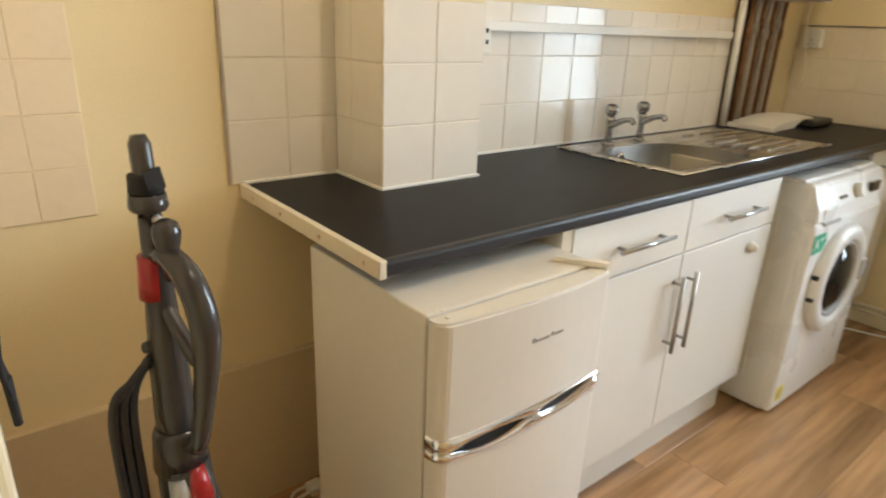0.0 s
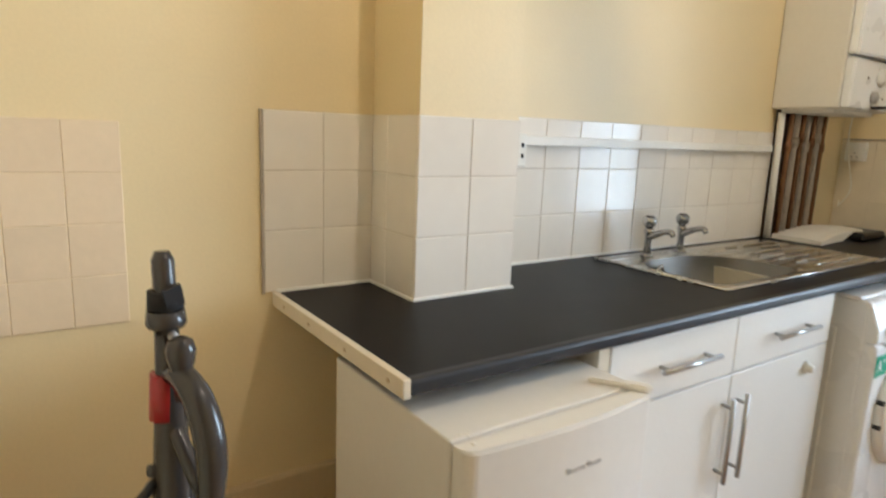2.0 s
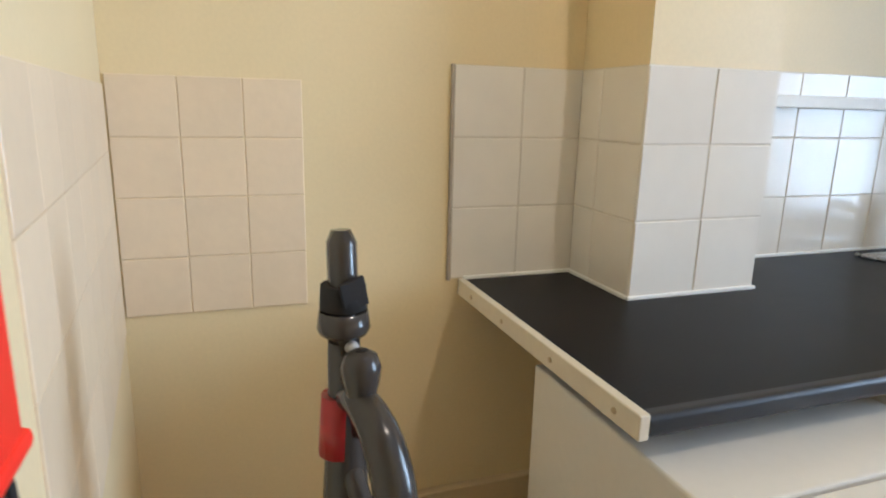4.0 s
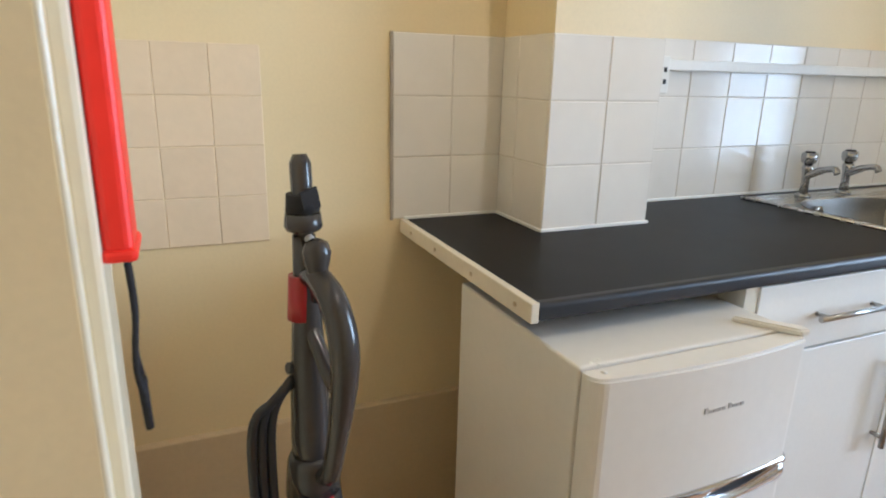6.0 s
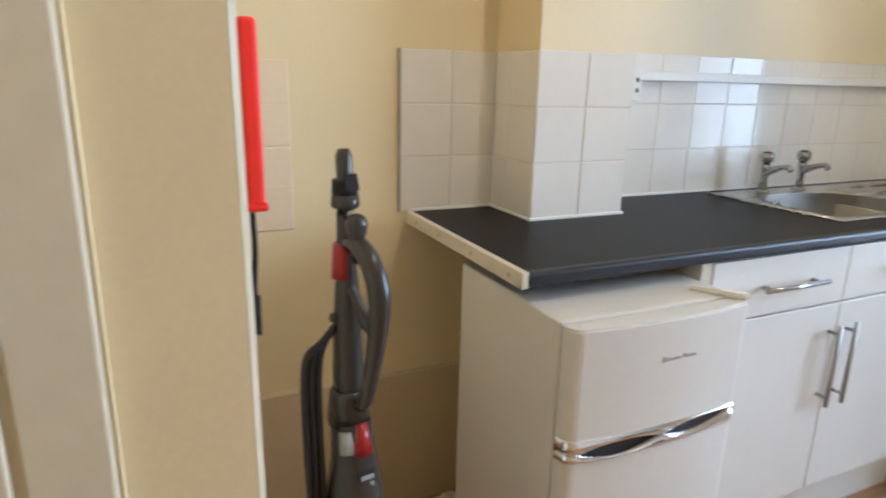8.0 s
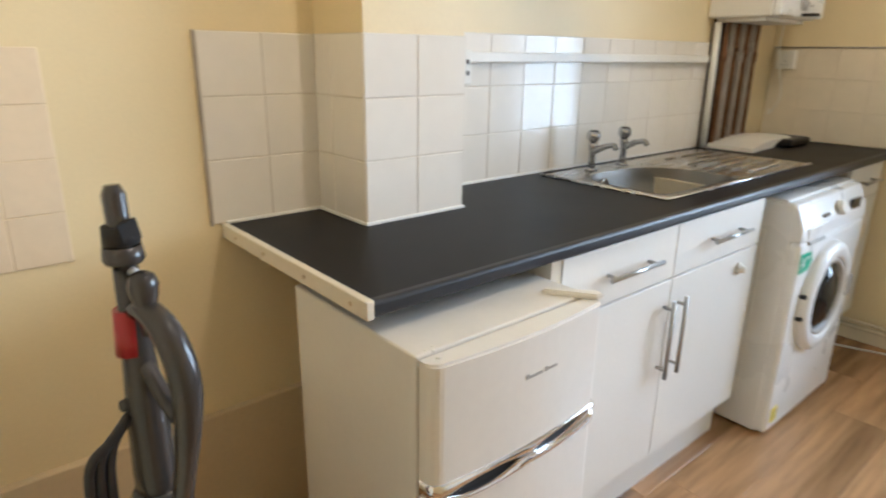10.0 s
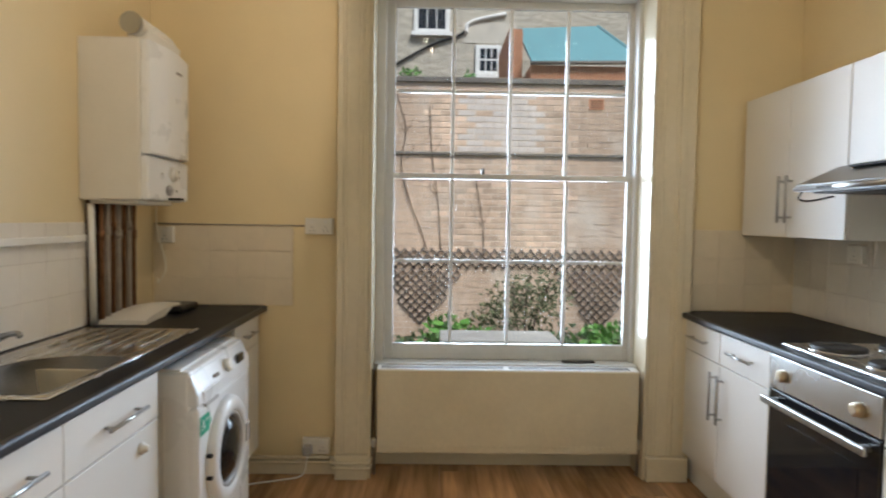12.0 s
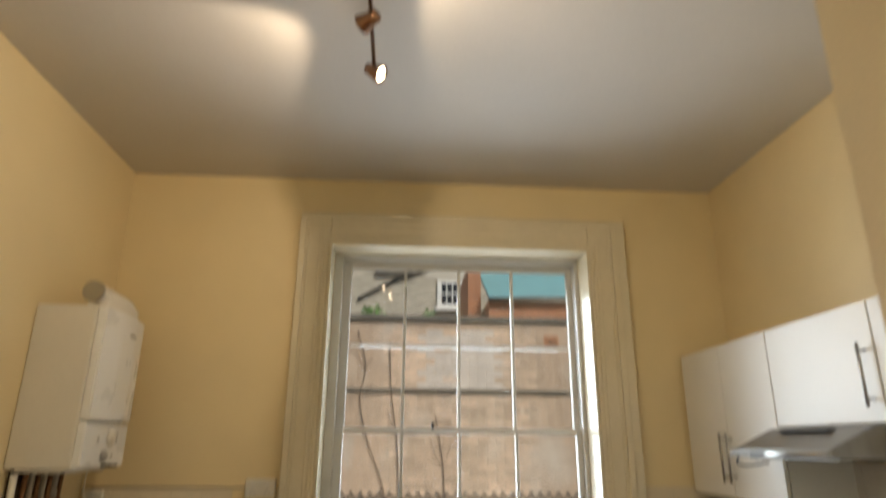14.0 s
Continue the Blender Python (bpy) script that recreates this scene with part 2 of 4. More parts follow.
def mesh_of(name, bm, mat, smooth=False):
    me = bpy.data.meshes.new(name)
    if smooth:
        for f in bm.faces:
            f.smooth = True
    bm.to_mesh(me)
    bm.free()
    me.materials.append(mat)
    return me


def part(name, bm, mat, parent=None, label="", smooth=False):
    ob = new(name, mesh_of(name, bm, mat, smooth))
    ob.parent = parent
    return tagged(ob, label)


def thing(name, label, category, group="", at=(0, 0, 0)):
    ob = new(name)
    ob.empty_display_size = 0.05
    return tagged(ob, label, category, group)


def structure(name, bm, mat, label, category="", parent=None):
    return tagged(part(name, bm, mat, parent), label, category or name.split("_")[0], kind="structure")


def piece(name, me, m, parent):
    ob = new(name, me)
    ob.parent = parent
    ob.matrix_basis = m
    return ob


def wall_turn(facing):
    return {"s": 0, "e": 90, "n": 180, "w": -90}[facing]


# ---- structure ----
CEIL, EAST, NORTH, SOUTH = 3.02, 3.37, 1.55, -1.86
floor = structure("floor", block(-1.7, 3.6, -1.95, 1.6, -0.12, -0.012), GROUT, "brown oak-look laminate plank floor")
structure("ceiling", block(-1.7, 3.75, -2.0, 1.7, CEIL, CEIL + 0.15), CEILING, "plain off-white painted plaster ceiling, toned greyer to dim it")
wall_north = structure("wall_north", block(-0.2, 3.75, NORTH, 1.7, -0.1, CEIL), PAINT, "cream-yellow painted plaster wall behind the sink run")
structure("wall_south", block(0.7, 3.75, -2.0, SOUTH, -0.1, CEIL), PAINT, "cream-yellow painted wall behind the cooker")
bm = block(EAST, 3.75, 0.40, NORTH, -0.1, CEIL)
box(bm, EAST, 3.75, SOUTH, -1.06, -0.1, CEIL)
box(bm, EAST, 3.75, -1.06, 0.40, 2.64, CEIL)
box(bm, 3.53, 3.75, -1.06, 0.40, -0.1, 0.56)
structure("wall_east", bm, PAINT, "cream-yellow wall around the tall sash window")
structure("wall_west", prism([(-0.2, 0.60), (0.083, 0.60), (0.0, NORTH), (-0.2, NORTH)], -0.1, CEIL), PAINT, "cream-yellow alcove wall beside the vacuum cleaner")
structure("wall_partition", prism([(0.70, -2.0), (0.70, -0.58), (-1.7, -0.58), (-1.7, -2.0)], -0.1, CEIL), PAINT, "cream-yellow partition corner beside the entrance")
structure("wall_back", block(-1.7, -1.58, -0.58, 0.60, -0.1, CEIL), PAINT, "plain cream wall closing the entrance lobby")
structure("wall_cupboard", block(-1.58, -0.2, 0.66, 0.74, -0.1, CEIL), PAINT, "plain cream wall behind the built-in cupboard")
column = structure("wall_pilaster", block(0.87, 1.155, 1.34, NORTH, -0.1, CEIL), PAINT, "square cream-painted boxed pilaster rising from the worktop", "pilaster")

# entrance post, bead and built-in cupboard
post = structure("trim_entrance_post", block(-0.2, 0.083, 0.574, 0.60, 0, CEIL), PAINT, "cream-painted post at the alcove's end", "trim")
part("edge_bead", tube([(0.084, 0.578, z * 0.1) for z in range(0, 30)], [0.0024 + 0.0012 * random.random() for _ in range(30)], 8), GLOSS, post, "chipped cream-painted bead")
part("edge_bead", tube([(-0.03, 0.573, z * 0.1) for z in range(0, 30)], [0.0013 + 0.0006 * random.random() for _ in range(30)], 8), PAINT, post)
trim = structure("trim_door_stop", block(0.080, 0.094, 0.605, 0.645, 0, 2.9, bevel=0.004), GLOSS, "cream-painted moulded strip on the alcove wall", "trim")
part("moulding", block(0.078, 0.089, 0.65, 0.70, 0, 2.9, bevel=0.003), GLOSS, trim)
cupboard = thing("built_in_cupboard", "cream-painted built-in cupboard with a closed door", "cupboard")
part("frame_post", block(-0.098, -0.033, 0.555, 0.574, 0, 2.6, bevel=0.003), GLOSS, cupboard, "greyish cream painted frame")
part("groove", block(-0.107, -0.097, 0.562, 0.574, 0.02, 2.5), GLOSS, cupboard)
door = part("door", block(-0.60, -0.106, 0.552, 0.566, 0.02, 2.5, bevel=0.003), GLOSS, cupboard)
part("backing", block(-1.58, -0.09, 0.574, 0.66, 0, CEIL), PAINT_DADO, cupboard)
part("handle", tube(curve([(-0.134, 0.553, 1.0910), (-0.134, 0.535, 1.0930), (-0.136, 0.530, 1.0810), (-0.136, 0.530, 1.0060), (-0.134, 0.535, 0.9940), (-0.134, 0.553, 0.9960)], 5), 0.0048, 10), NICKEL, door, "worn steel bow handle")
part("catch", block(-0.106, -0.099, 0.546, 0.556, 1.036, 1.052, bevel=0.003), GLOSS_WHITE, door)

# dado board and skirting
dado = structure("baseboard_alcove", block(0.0, 0.87, 1.528, NORTH, 0, 0.434, bevel=0.003), PAINT_DADO, "beige-painted low board along the alcove wall", "baseboard")
sk = structure("baseboard_east", block(3.345, EAST, 0.575, NORTH, 0, 0.075, bevel=0.004), GLOSS, "cream gloss-painted skirting under the window wall", "baseboard")
for z in (0.07, 0.098):
    part("pipe_run", tube(curve([(3.335, 1.5, z), (3.335, 0.66, z), (3.330, 0.60, z), (3.285, 0.588, z), (3.258, 0.575, z), (3.258, 0.42, z), (3.262, 0.395, z), (3.33, 0.385, z)], 4), 0.008, 10), GLOSS, sk)
structure("baseboard_window", block(3.49, 3.53, -1.06, 0.40, 0, 0.10, bevel=0.004), GLOSS, "cream gloss skirting below the radiator", "baseboard")

# window surround
arch = structure("trim_window_surround", block(3.31, EAST, 0.405, 0.575, 0.13, 2.79, bevel=0.004), GLOSS, "wide cream gloss-painted moulded window architrave", "trim")


def surround_side(y_in, y_out, s):
    part("plinth", block(3.272, EAST, min(y_in, y_out), max(y_in, y_out), 0, 0.13, bevel=0.006), GLOSS, arch)
    for off, w, x in ((0.006, 0.016, 3.303), (0.03, 0.010, 3.3065), (0.05, 0.012, 3.305), (0.115, 0.010, 3.3065), (0.137, 0.033, 3.298)):
        y = y_in + s * off
        part("reed", block(x, 3.312, min(y, y + s * w), max(y, y + s * w), 0.13, 2.61 + off * 1.1, bevel=0.003), GLOSS, arch)


surround_side(0.405, 0.575, 1)
surround_side(-1.065, -1.285, -1)
part("jamb", block(3.31, EAST, -1.285, -1.065, 0.13, 2.79, bevel=0.004), GLOSS, arch)
part("head", block(3.308, EAST, -1.064, 0.404, 2.60, 2.79, bevel=0.004), GLOSS, arch)
for off, w, x in ((0.006, 0.016, 3.303), (0.03, 0.010, 3.3065), (0.05, 0.012, 3.305), (0.115, 0.010, 3.3065), (0.152, 0.033, 3.298)):
    z = 2.602 + off
    part("reed", block(x, 3.309, -1.066 - off, 0.406 + off, z, z + w, bevel=0.003), GLOSS, arch)
for y0, y1 in ((0.392, 0.404), (-1.064, -1.052)):
    part("reveal_lining", block(3.30, 3.52, y0, y1, 0.0, 2.62), GLOSS, arch)
part("reveal_lining", block(3.31, 3.52, -1.052, 0.392, 2.605, 2.62), GLOSS, arch)

window = structure("window_1", block(3.50, 3.64, 0.345, 0.40, 0.56, 2.66), SASH, "tall white sixteen-pane timber sash window, closed", "window")
part("frame_jamb", block(3.50, 3.64, -1.06, -1.072 + 0.04, 0.56, 2.66), SASH, window)
part("frame_head", block(3.50, 3.64, -1.03, 0.345, 2.585, 2.66), SASH, window)
part("sill", block(3.43, 3.75, -1.055, 0.395, 0.545, 0.585, bevel=0.006), SASH, window)
COLS = (0.297, -0.025, -0.345, -0.665, -1.003)


def sash(x0, x1, z_low, z_mid, z_high, rail_low, rail_high):
    bm = block(x0, x1, COLS[0], COLS[0] + 0.05, z_low - rail_low, z_high + rail_high, bevel=0.004)
    box(bm, x0, x1, COLS[4] - 0.045, COLS[4], z_low - rail_low, z_high + rail_high, bevel=0.004)
    s = part("sash", bm, SASH, window)
    part("rail", block(x0 + 0.001, x1 - 0.001, COLS[4], COLS[0], z_low - rail_low, z_low, bevel=0.003), SASH, s)
    part("rail", block(x0 + 0.001, x1 - 0.001, COLS[4], COLS[0], z_high, z_high + rail_high, bevel=0.003), SASH, s)
    for y in COLS[1:4]:
        part("glazing_bar", block(x0 + 0.006, x1 - 0.006, y - 0.009, y + 0.009, z_low, z_high, bevel=0.004), SASH, s)
    for y0, y1 in zip(COLS, COLS[1:]):
        part("glazing_bar", block(x0 + 0.006, x1 - 0.006, y1 + 0.01, y0 - 0.01, z_mid - 0.009, z_mid + 0.009, bevel=0.004), SASH, s)
        for za, zb in ((z_low, z_mid), (z_mid, z_high)):
            p = part("pane", block((x0 + x1) / 2 - 0.0015, (x0 + x1) / 2 + 0.0015, y1, y0, za, zb), GLASS, s)
            p.visible_shadow = False
    return s


sash(3.54, 3.575, 0.672, 1.138, 1.595, 0.085, 0.03)
sash(3.58, 3.615, 1.628, 2.085, 2.545, 0.03, 0.05)
fastener = part("fastener", block(3.50, 3.54, -0.20, -0.185, 1.62, 1.655, bevel=0.004), BLACK, window, "small dark sash catch")
part("sash_lift", block(3.47, 3.50, -0.83, -0.65, 0.586, 0.598, bevel=0.003), PLASTIC_GREY, window)


# ---- radiator ----
rad = thing("radiator", "cream flat-panel radiator with a slotted top grille under the window", "radiator")
part("panel", block(3.318, 3.336, -1.03, 0.362, 0.13, 0.575, bevel=0.006), GLOSS, rad)
part("back_panel", block(3.38, 3.395, -1.02, 0.352, 0.14, 0.57, bevel=0.004), GLOSS, rad)
grille = part("grille", block(3.325, 3.42, -1.03, 0.362, 0.572, 0.579, bevel=0.002), GLOSS_WHITE, rad, "white slotted top grille")
slot = mesh_of("slot", block(-0.030, 0.030, -0.0035, 0.0035, 0, 0.0012), DARK)
for k in range(104):
    if k not in (51, 52):
        piece("slot", slot, pose(3.372, 0.335 - k * 0.0128, 0.579), grille)
rib = mesh_of("rib", block(-0.004, 0, -0.009, 0.009, -0.008, 0.008, bevel=0.003), GLOSS)
for k in range(38):
    piece("pressing", rib, pose(3.320, 0.33 - k * 0.0355, 0.165), rad)
for y in (0.378, -1.045):
    part("valve", tube([(3.36, y, 0.0), (3.36, y, 0.17), (3.36, y - (0.02 if y > 0 else -0.02), 0.17)], [0.008, 0.010, 0.010], 10), NICKEL, rad)
    part("valve_cap", lathe([(0.016, 0), (0.018, 0.03), (0.012, 0.045)], pose(3.36, y, 0.15), 14), PLASTIC_WHITE, rad)


# ---- north worktop run ----
top = thing("worktop", "black laminate worktop with a cream end strip", "worktop")
bm = prism([(0.625, 0.968), (1.69, 0.968), (1.69, 1.546), (1.157, 1.546), (1.157, 1.338), (0.868, 1.338), (0.868, 1.546), (0.625, 1.546)], 0.870, 0.90)
box(bm, 1.69, 2.162, 0.968, 1.072, 0.870, 0.90)
box(bm, 1.69, 2.162, 1.415, 1.546, 0.870, 0.90)
box(bm, 2.162, 3.366, 0.968, 1.546, 0.870, 0.90)
part("slab", bm, WORKTOP, top)


def nosing(x0, x1, y_back, y_front):
    """Post-formed edge: flat front with generous rounded corners."""
    s, r, pts = (1 if y_front > y_back else -1), 0.009, [(y_back, 0.8700), (y_back, 0.9002)]
    for zc, a0 in ((0.9002 - r, 90), (0.8700 + r, 0)):
        pts += [(y_front - s * r + s * r * math.cos(radians(a0 - 18 * k)), zc + r * math.sin(radians(a0 - 18 * k))) for k in range(6)]
    bm = prism(pts, x0, x1)
    bm.transform(Matrix(((0, 0, 1, 0), (1, 0, 0, 0), (0, 1, 0, 0), (0, 0, 0, 1))))
    return bm


part("rounded_nosing", nosing(0.625, 3.366, 0.968, 0.950), NOSING, top, "glossy rounded front edge")
end = part("end_strip", block(0.610, 0.625, 0.951, 1.546, 0.869, 0.902, bevel=0.002), STRIP, top, "cream edging strip with screws")
for y in (1.00, 1.16, 1.33, 1.47):
    part("screw", lathe([(0.0045, 0), (0.004, 0.002)], pose(0.610, y, 0.885, 0, -90), 10), BRASS, end)
for x0, x1, y0, y1 in ((0.62, 0.868, 1.540, 1.548), (0.860, 0.868, 1.338, 1.546), (0.862, 1.163, 1.330, 1.338), (1.157, 2.7, 1.540, 1.548)):
    part("sealant_line", block(x0, x1, y0, y1, 0.899, 0.907, bevel=0.002), SILICONE, top, "white sealant line")
part("bracket", block(0.64, 0.70, 1.49, 1.52, 0.853, 0.870, bevel=0.002), BRONZE, top)

# fridge
fridge = thing("fridge", "cream-white under-counter fridge with two bowed doors", "fridge")
FX0, FX1 = 0.636, 1.062
part("body", block(FX0, FX1, 0.858, 1.252, 0.03, 0.836, bevel=0.004), FRIDGE, fridge)
part("base", block(FX0 + 0.02, FX1 - 0.02, 0.88, 1.24, 0.0, 0.035), DARK, fridge)
part("door_gasket", block(FX0 + 0.006, FX1 - 0.006, 0.846, 0.860, 0.07, 0.826), PIPE_GREY, fridge, "grey door seal")


def door_front(u, grow=0.0):
    """Outline of the gently bowed front, with rounded outer corners."""
    x = FX0 + (FX1 - FX0) * u
    edge = min(x - FX0, FX1 - x)
    r = 0.022
    corner = r - math.sqrt(max(r * r - (r - edge) ** 2, 0)) if edge < r else 0.0
    return x, 0.818 - 0.015 * math.sin(math.pi * u) + corner - grow


US = [0, 0.003, 0.010, 0.02, 0.034, 0.052] + [0.08 + 0.07 * k for k in range(13)] + [0.948, 0.966, 0.98, 0.99, 0.997, 1]


def bowed_door(z0, z1):
    return prism([door_front(u) for u in US] + [(FX1, 0.850), (FX0, 0.850)], z0, z1, bevel=0.0)


for z0, z1 in ((0.619, 0.824), (0.06, 0.574)):
    part("door", bowed_door(z0, z1), FRIDGE, fridge, smooth=False)
bm = prism([door_front(u) for u in US] + [(FX1, 0.850), (FX0, 0.850)], 0.824, 0.829)
prism([(x, y + 0.004) for x, y in (door_front(u) for u in US)] + [(FX1, 0.850), (FX0, 0.850)], 0.829, 0.834, bm=bm)
part("top_trim", bm, FRIDGE, fridge)
grip = part("handle_recess", prism([door_front(u, -0.012) for u in US[3:-3]] + [(FX1 - 0.004, 0.85), (FX0 + 0.004, 0.85)], 0.574, 0.619), DARK, fridge, "dark grip recess")


def chrome_ribbon(low, high):
    """A curved chrome strip between two wavy heights along the door's front."""
    bm = bmesh.new()
    rows = []
    for u in US:
        x, yy = door_front(u, 0.003)
        zl, zh = low(u), max(high(u), low(u) + 0.002)
        rows.append([bm.verts.new(p) for p in ((x, yy + 0.014, zl), (x, yy + 0.001, zl), (x, yy - 0.003, (zl + zh) / 2), (x, yy + 0.001, zh), (x, yy + 0.014, zh))])
    rows.insert(0, [bm.verts.new((FX0 - 0.002, 0.848, v.co.z)) for v in rows[0]])
    for a, c in zip(rows, rows[1:]):
        for k in range(4):
            f = bm.faces.new((a[k], c[k], c[k + 1], a[k + 1]))
            f.smooth = True
    bmesh.ops.recalc_face_normals(bm, faces=bm.faces)
    return bm


def hollow(u):
    """Middle height and half height of the two finger hollows, joined by a narrow slanting waist."""
    half = 0.0125 * abs(math.sin(math.pi * min(max((u - 0.06) / 0.88, 0), 1) * 2)) ** 0.7
    return 0.597 + 0.007 * math.sin((u - 0.5) * math.pi), half


part("chrome_band", chrome_ribbon(lambda u: sum(hollow(u)), lambda u: 0.619), CHROME, grip, "chrome trim")
part("chrome_band", chrome_ribbon(lambda u: 0.574, lambda u: hollow(u)[0] - hollow(u)[1] - 0.001), CHROME, grip, "chrome trim")
bm = prism([(FX1 - 0.075, 0.912), (FX1 - 0.062, 0.918), (FX1 + 0.004, 0.842), (FX1 + 0.002, 0.822), (FX1 - 0.016, 0.826)], 0.834, 0.846, bevel=0.003)
part("hinge_cover", bm, PLASTIC_WHITE, fridge, "cream plastic hinge cover")
for k in range(9):
    x = 0.830 + k * 0.0088 + (0.004 if k > 4 else 0)
    yf = door_front((x - FX0) / (FX1 - FX0))[1]
    part("brand_mark", block(x, x + 0.0065, yf - 0.0012, yf + 0.003, 0.752, 0.757 + (0.004 if k in (0, 5) else 0)), SILVER_INK, fridge)
for x, y in ((0.662, 0.868), (0.68, 0.872), (0.672, 0.862), (0.664, 0.838)):
    part("screw_cap", lathe([(0.005, 0), (0.003, 0.003)], pose(x, y, 0.834), 8), PLASTIC_WHITE, fridge)


def bar_handle(parent, a, b, out, inset=0.025, r=0.006):
    """A straight bar on two studs; out: the way from the door."""
    a, b, out = Vector(a), Vector(b), Vector(out)
    h = part("handle", tube([a + out, b + out], r, 12), NICKEL, parent, "brushed steel bar handle")
    way = (b - a).normalized()
    for p in (a + way * inset, b - way * inset):
        part("stud", tube([p, p + out * 0.98], r * 0.8, 10), NICKEL, h)
    return h


# mains lead on the floor behind the fridge
lead = thing("mains_lead", "white mains lead with plug on the floor behind the fridge", "cable")
part("lead_wire", tube(curve([(0.72, 1.47, 0.014), (0.685, 1.455, 0.022), (0.66, 1.47, 0.006), (0.69, 1.50, 0.006), (0.80, 1.49, 0.006)], 6), 0.0045, 8), PLASTIC_WHITE, lead)
part("lead_plug", block(0.71, 0.755, 1.455, 1.50, 0.0, 0.026, bevel=0.007), PLASTIC_WHITE, lead, "white moulded plug")

# sink base unit: two drawers over two doors
unit = thing("sink_base_unit", "cream-white base unit with drawers over closed doors", "cabinet", "kitchen base units")
UX0, UM, UX1, UF = 1.085, 1.592, 2.105, 0.968
bm = block(UX0, UX1, UF + 0.022, 1.53, 0.15, 0.76)
for x0 in (UX0, UX1 - 0.018):
    box(bm, x0, x0 + 0.018, UF + 0.022, 1.53, 0.76, 0.869)
box(bm, UX0, UX0 + 0.033, UF + 0.003, UF + 0.024, 0.15, 0.869)
part("carcass", bm, CARCASS, unit, "pale carcass")
part("plinth", block(UX0, UX1, 1.02, 1.035, 0, 0.15), CABINET, unit)
for x0, x1, hx in ((UX0 + 0.035, UM - 0.002, 1.566), (UM + 0.002, UX1, 1.630)):
    d = part("drawer_front", block(x0, x1, UF, UF + 0.018, 0.716, 0.862, bevel=0.002), CABINET, unit)
    c = (x0 + x1) / 2 + (0.02 if x0 < 1.3 else 0.018)
    bar_handle(d, (c - 0.11, UF, 0.788), (c + 0.11, UF, 0.788), (0, -0.028, 0))
    d = part("door", block(x0, x1, UF, UF + 0.018, 0.155, 0.711, bevel=0.002), CABINET, unit)
    bar_handle(d, (hx, UF, 0.43), (hx, UF, 0.66), (0, -0.028, 0))
lock = part("child_lock", lathe([(0.018, 0), (0.02, 0.006), (0.013, 0.010), (0.011, 0.022), (0.006, 0.025)], pose(1.985, UF, 0.655, 90), 20), PLASTIC_WHITE, unit, "white plastic door catch")

# sink with drainer
sink = thing("sink", "stainless steel inset sink with a ribbed drainer", "sink")
SX0, SX1, SY0, SY1 = 1.655, 2.655, 1.045, 1.50
BX0, BX1, BY0, BY1 = 1.705, 2.145, 1.088, 1.40


def rounded(x0, x1, y0, y1, r, n=6):
    out = []
    ra, rb, rc, rd = r if isinstance(r, tuple) else (r, r, r, r)
    for cx, cy, r, a in ((x1 - ra, y1 - ra, ra, 0), (x0 + rb, y1 - rb, rb, 90), (x0 + rc, y0 + rc, rc, 180), (x1 - rd, y0 + rd, rd, 270)):
        out += [(cx + r * math.cos(radians(a + 90 * k / n)), cy + r * math.sin(radians(a + 90 * k / n))) for k in range(n + 1)]
    return out


def ringed(loops, bm=None):
    """Skin between closed loops of equal length."""
    bm = bm or bmesh.new()
    rings = [[bm.verts.new(p) for p in lp] for lp in loops]
    n = len(rings[0])
    for a, c in zip(rings, rings[1:]):
        for k in range(n):
            f = bm.faces.new((a[k], a[(k + 1) % n], c[(k + 1) % n], c[k]))
            f.smooth = True
    return bm, rings


def lip(z, r, grow):
    return [(x, y, z) for x, y in rounded(BX0 - grow, BX1 + grow, BY0 - grow, BY1 + grow, (r * 2.3, r * 1.5, r * 0.55, r * 0.6))]


outer = [(x, y, 0.9035) for x, y in rounded(SX0, 2.165, SY0, SY1, 0.012)]
bm, rings = ringed([[(x, y, 0.899) for x, y, _ in outer], outer, lip(0.9035, 0.09, 0.012), lip(0.900, 0.085, 0.004)])
bmesh.ops.recalc_face_normals(bm, faces=bm.faces)
part("rim", bm, STEEL, sink)
part("drainer", block(2.165, SX1, SY0, SY1, 0.899, 0.9035, bevel=0.002), STEEL, sink)
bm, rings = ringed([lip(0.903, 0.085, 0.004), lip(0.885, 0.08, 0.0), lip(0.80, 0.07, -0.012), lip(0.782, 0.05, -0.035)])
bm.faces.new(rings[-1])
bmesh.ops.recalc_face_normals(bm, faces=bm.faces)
basin = part("basin", bm, BASIN, sink, "dull steel bowl, coloured darker than the rim to dim it")
basin["label"] = "dull steel bowl, coloured darker than the rim to dim it"
part("overflow", lathe([(0.022, 0), (0.022, 0.004), (0.012, 0.005), (0.010, 0.001)], pose(1.85, 1.391, 0.865, 90), 20), CHROME, basin)
part("plug_hole", lathe([(0.035, 0), (0.033, 0.003), (0.015, 0.001)], pose(1.94, 1.25, 0.783), 20), CHROME, basin)
for k in range(7):
    y = 1.11 + k * 0.052
    part("rib", tube([(2.22 + 0.02 * abs(k - 3), y, 0.9035), (2.24 + 0.02 * abs(k - 3), y, 0.9065), (2.60, y, 0.9065), (2.62, y, 0.9035)], 0.006, 8, flat=0.7), STEEL, sink)
part("edge_roll", tube([(SX0, SY0 + 0.003, 0.903), (SX1, SY0 + 0.003, 0.903)], 0.005, 8), STEEL, sink)
part("edge_roll", tube([(SX0 + 0.003, SY0, 0.903), (SX0 + 0.003, SY1, 0.903)], 0.005, 8), STEEL, sink)


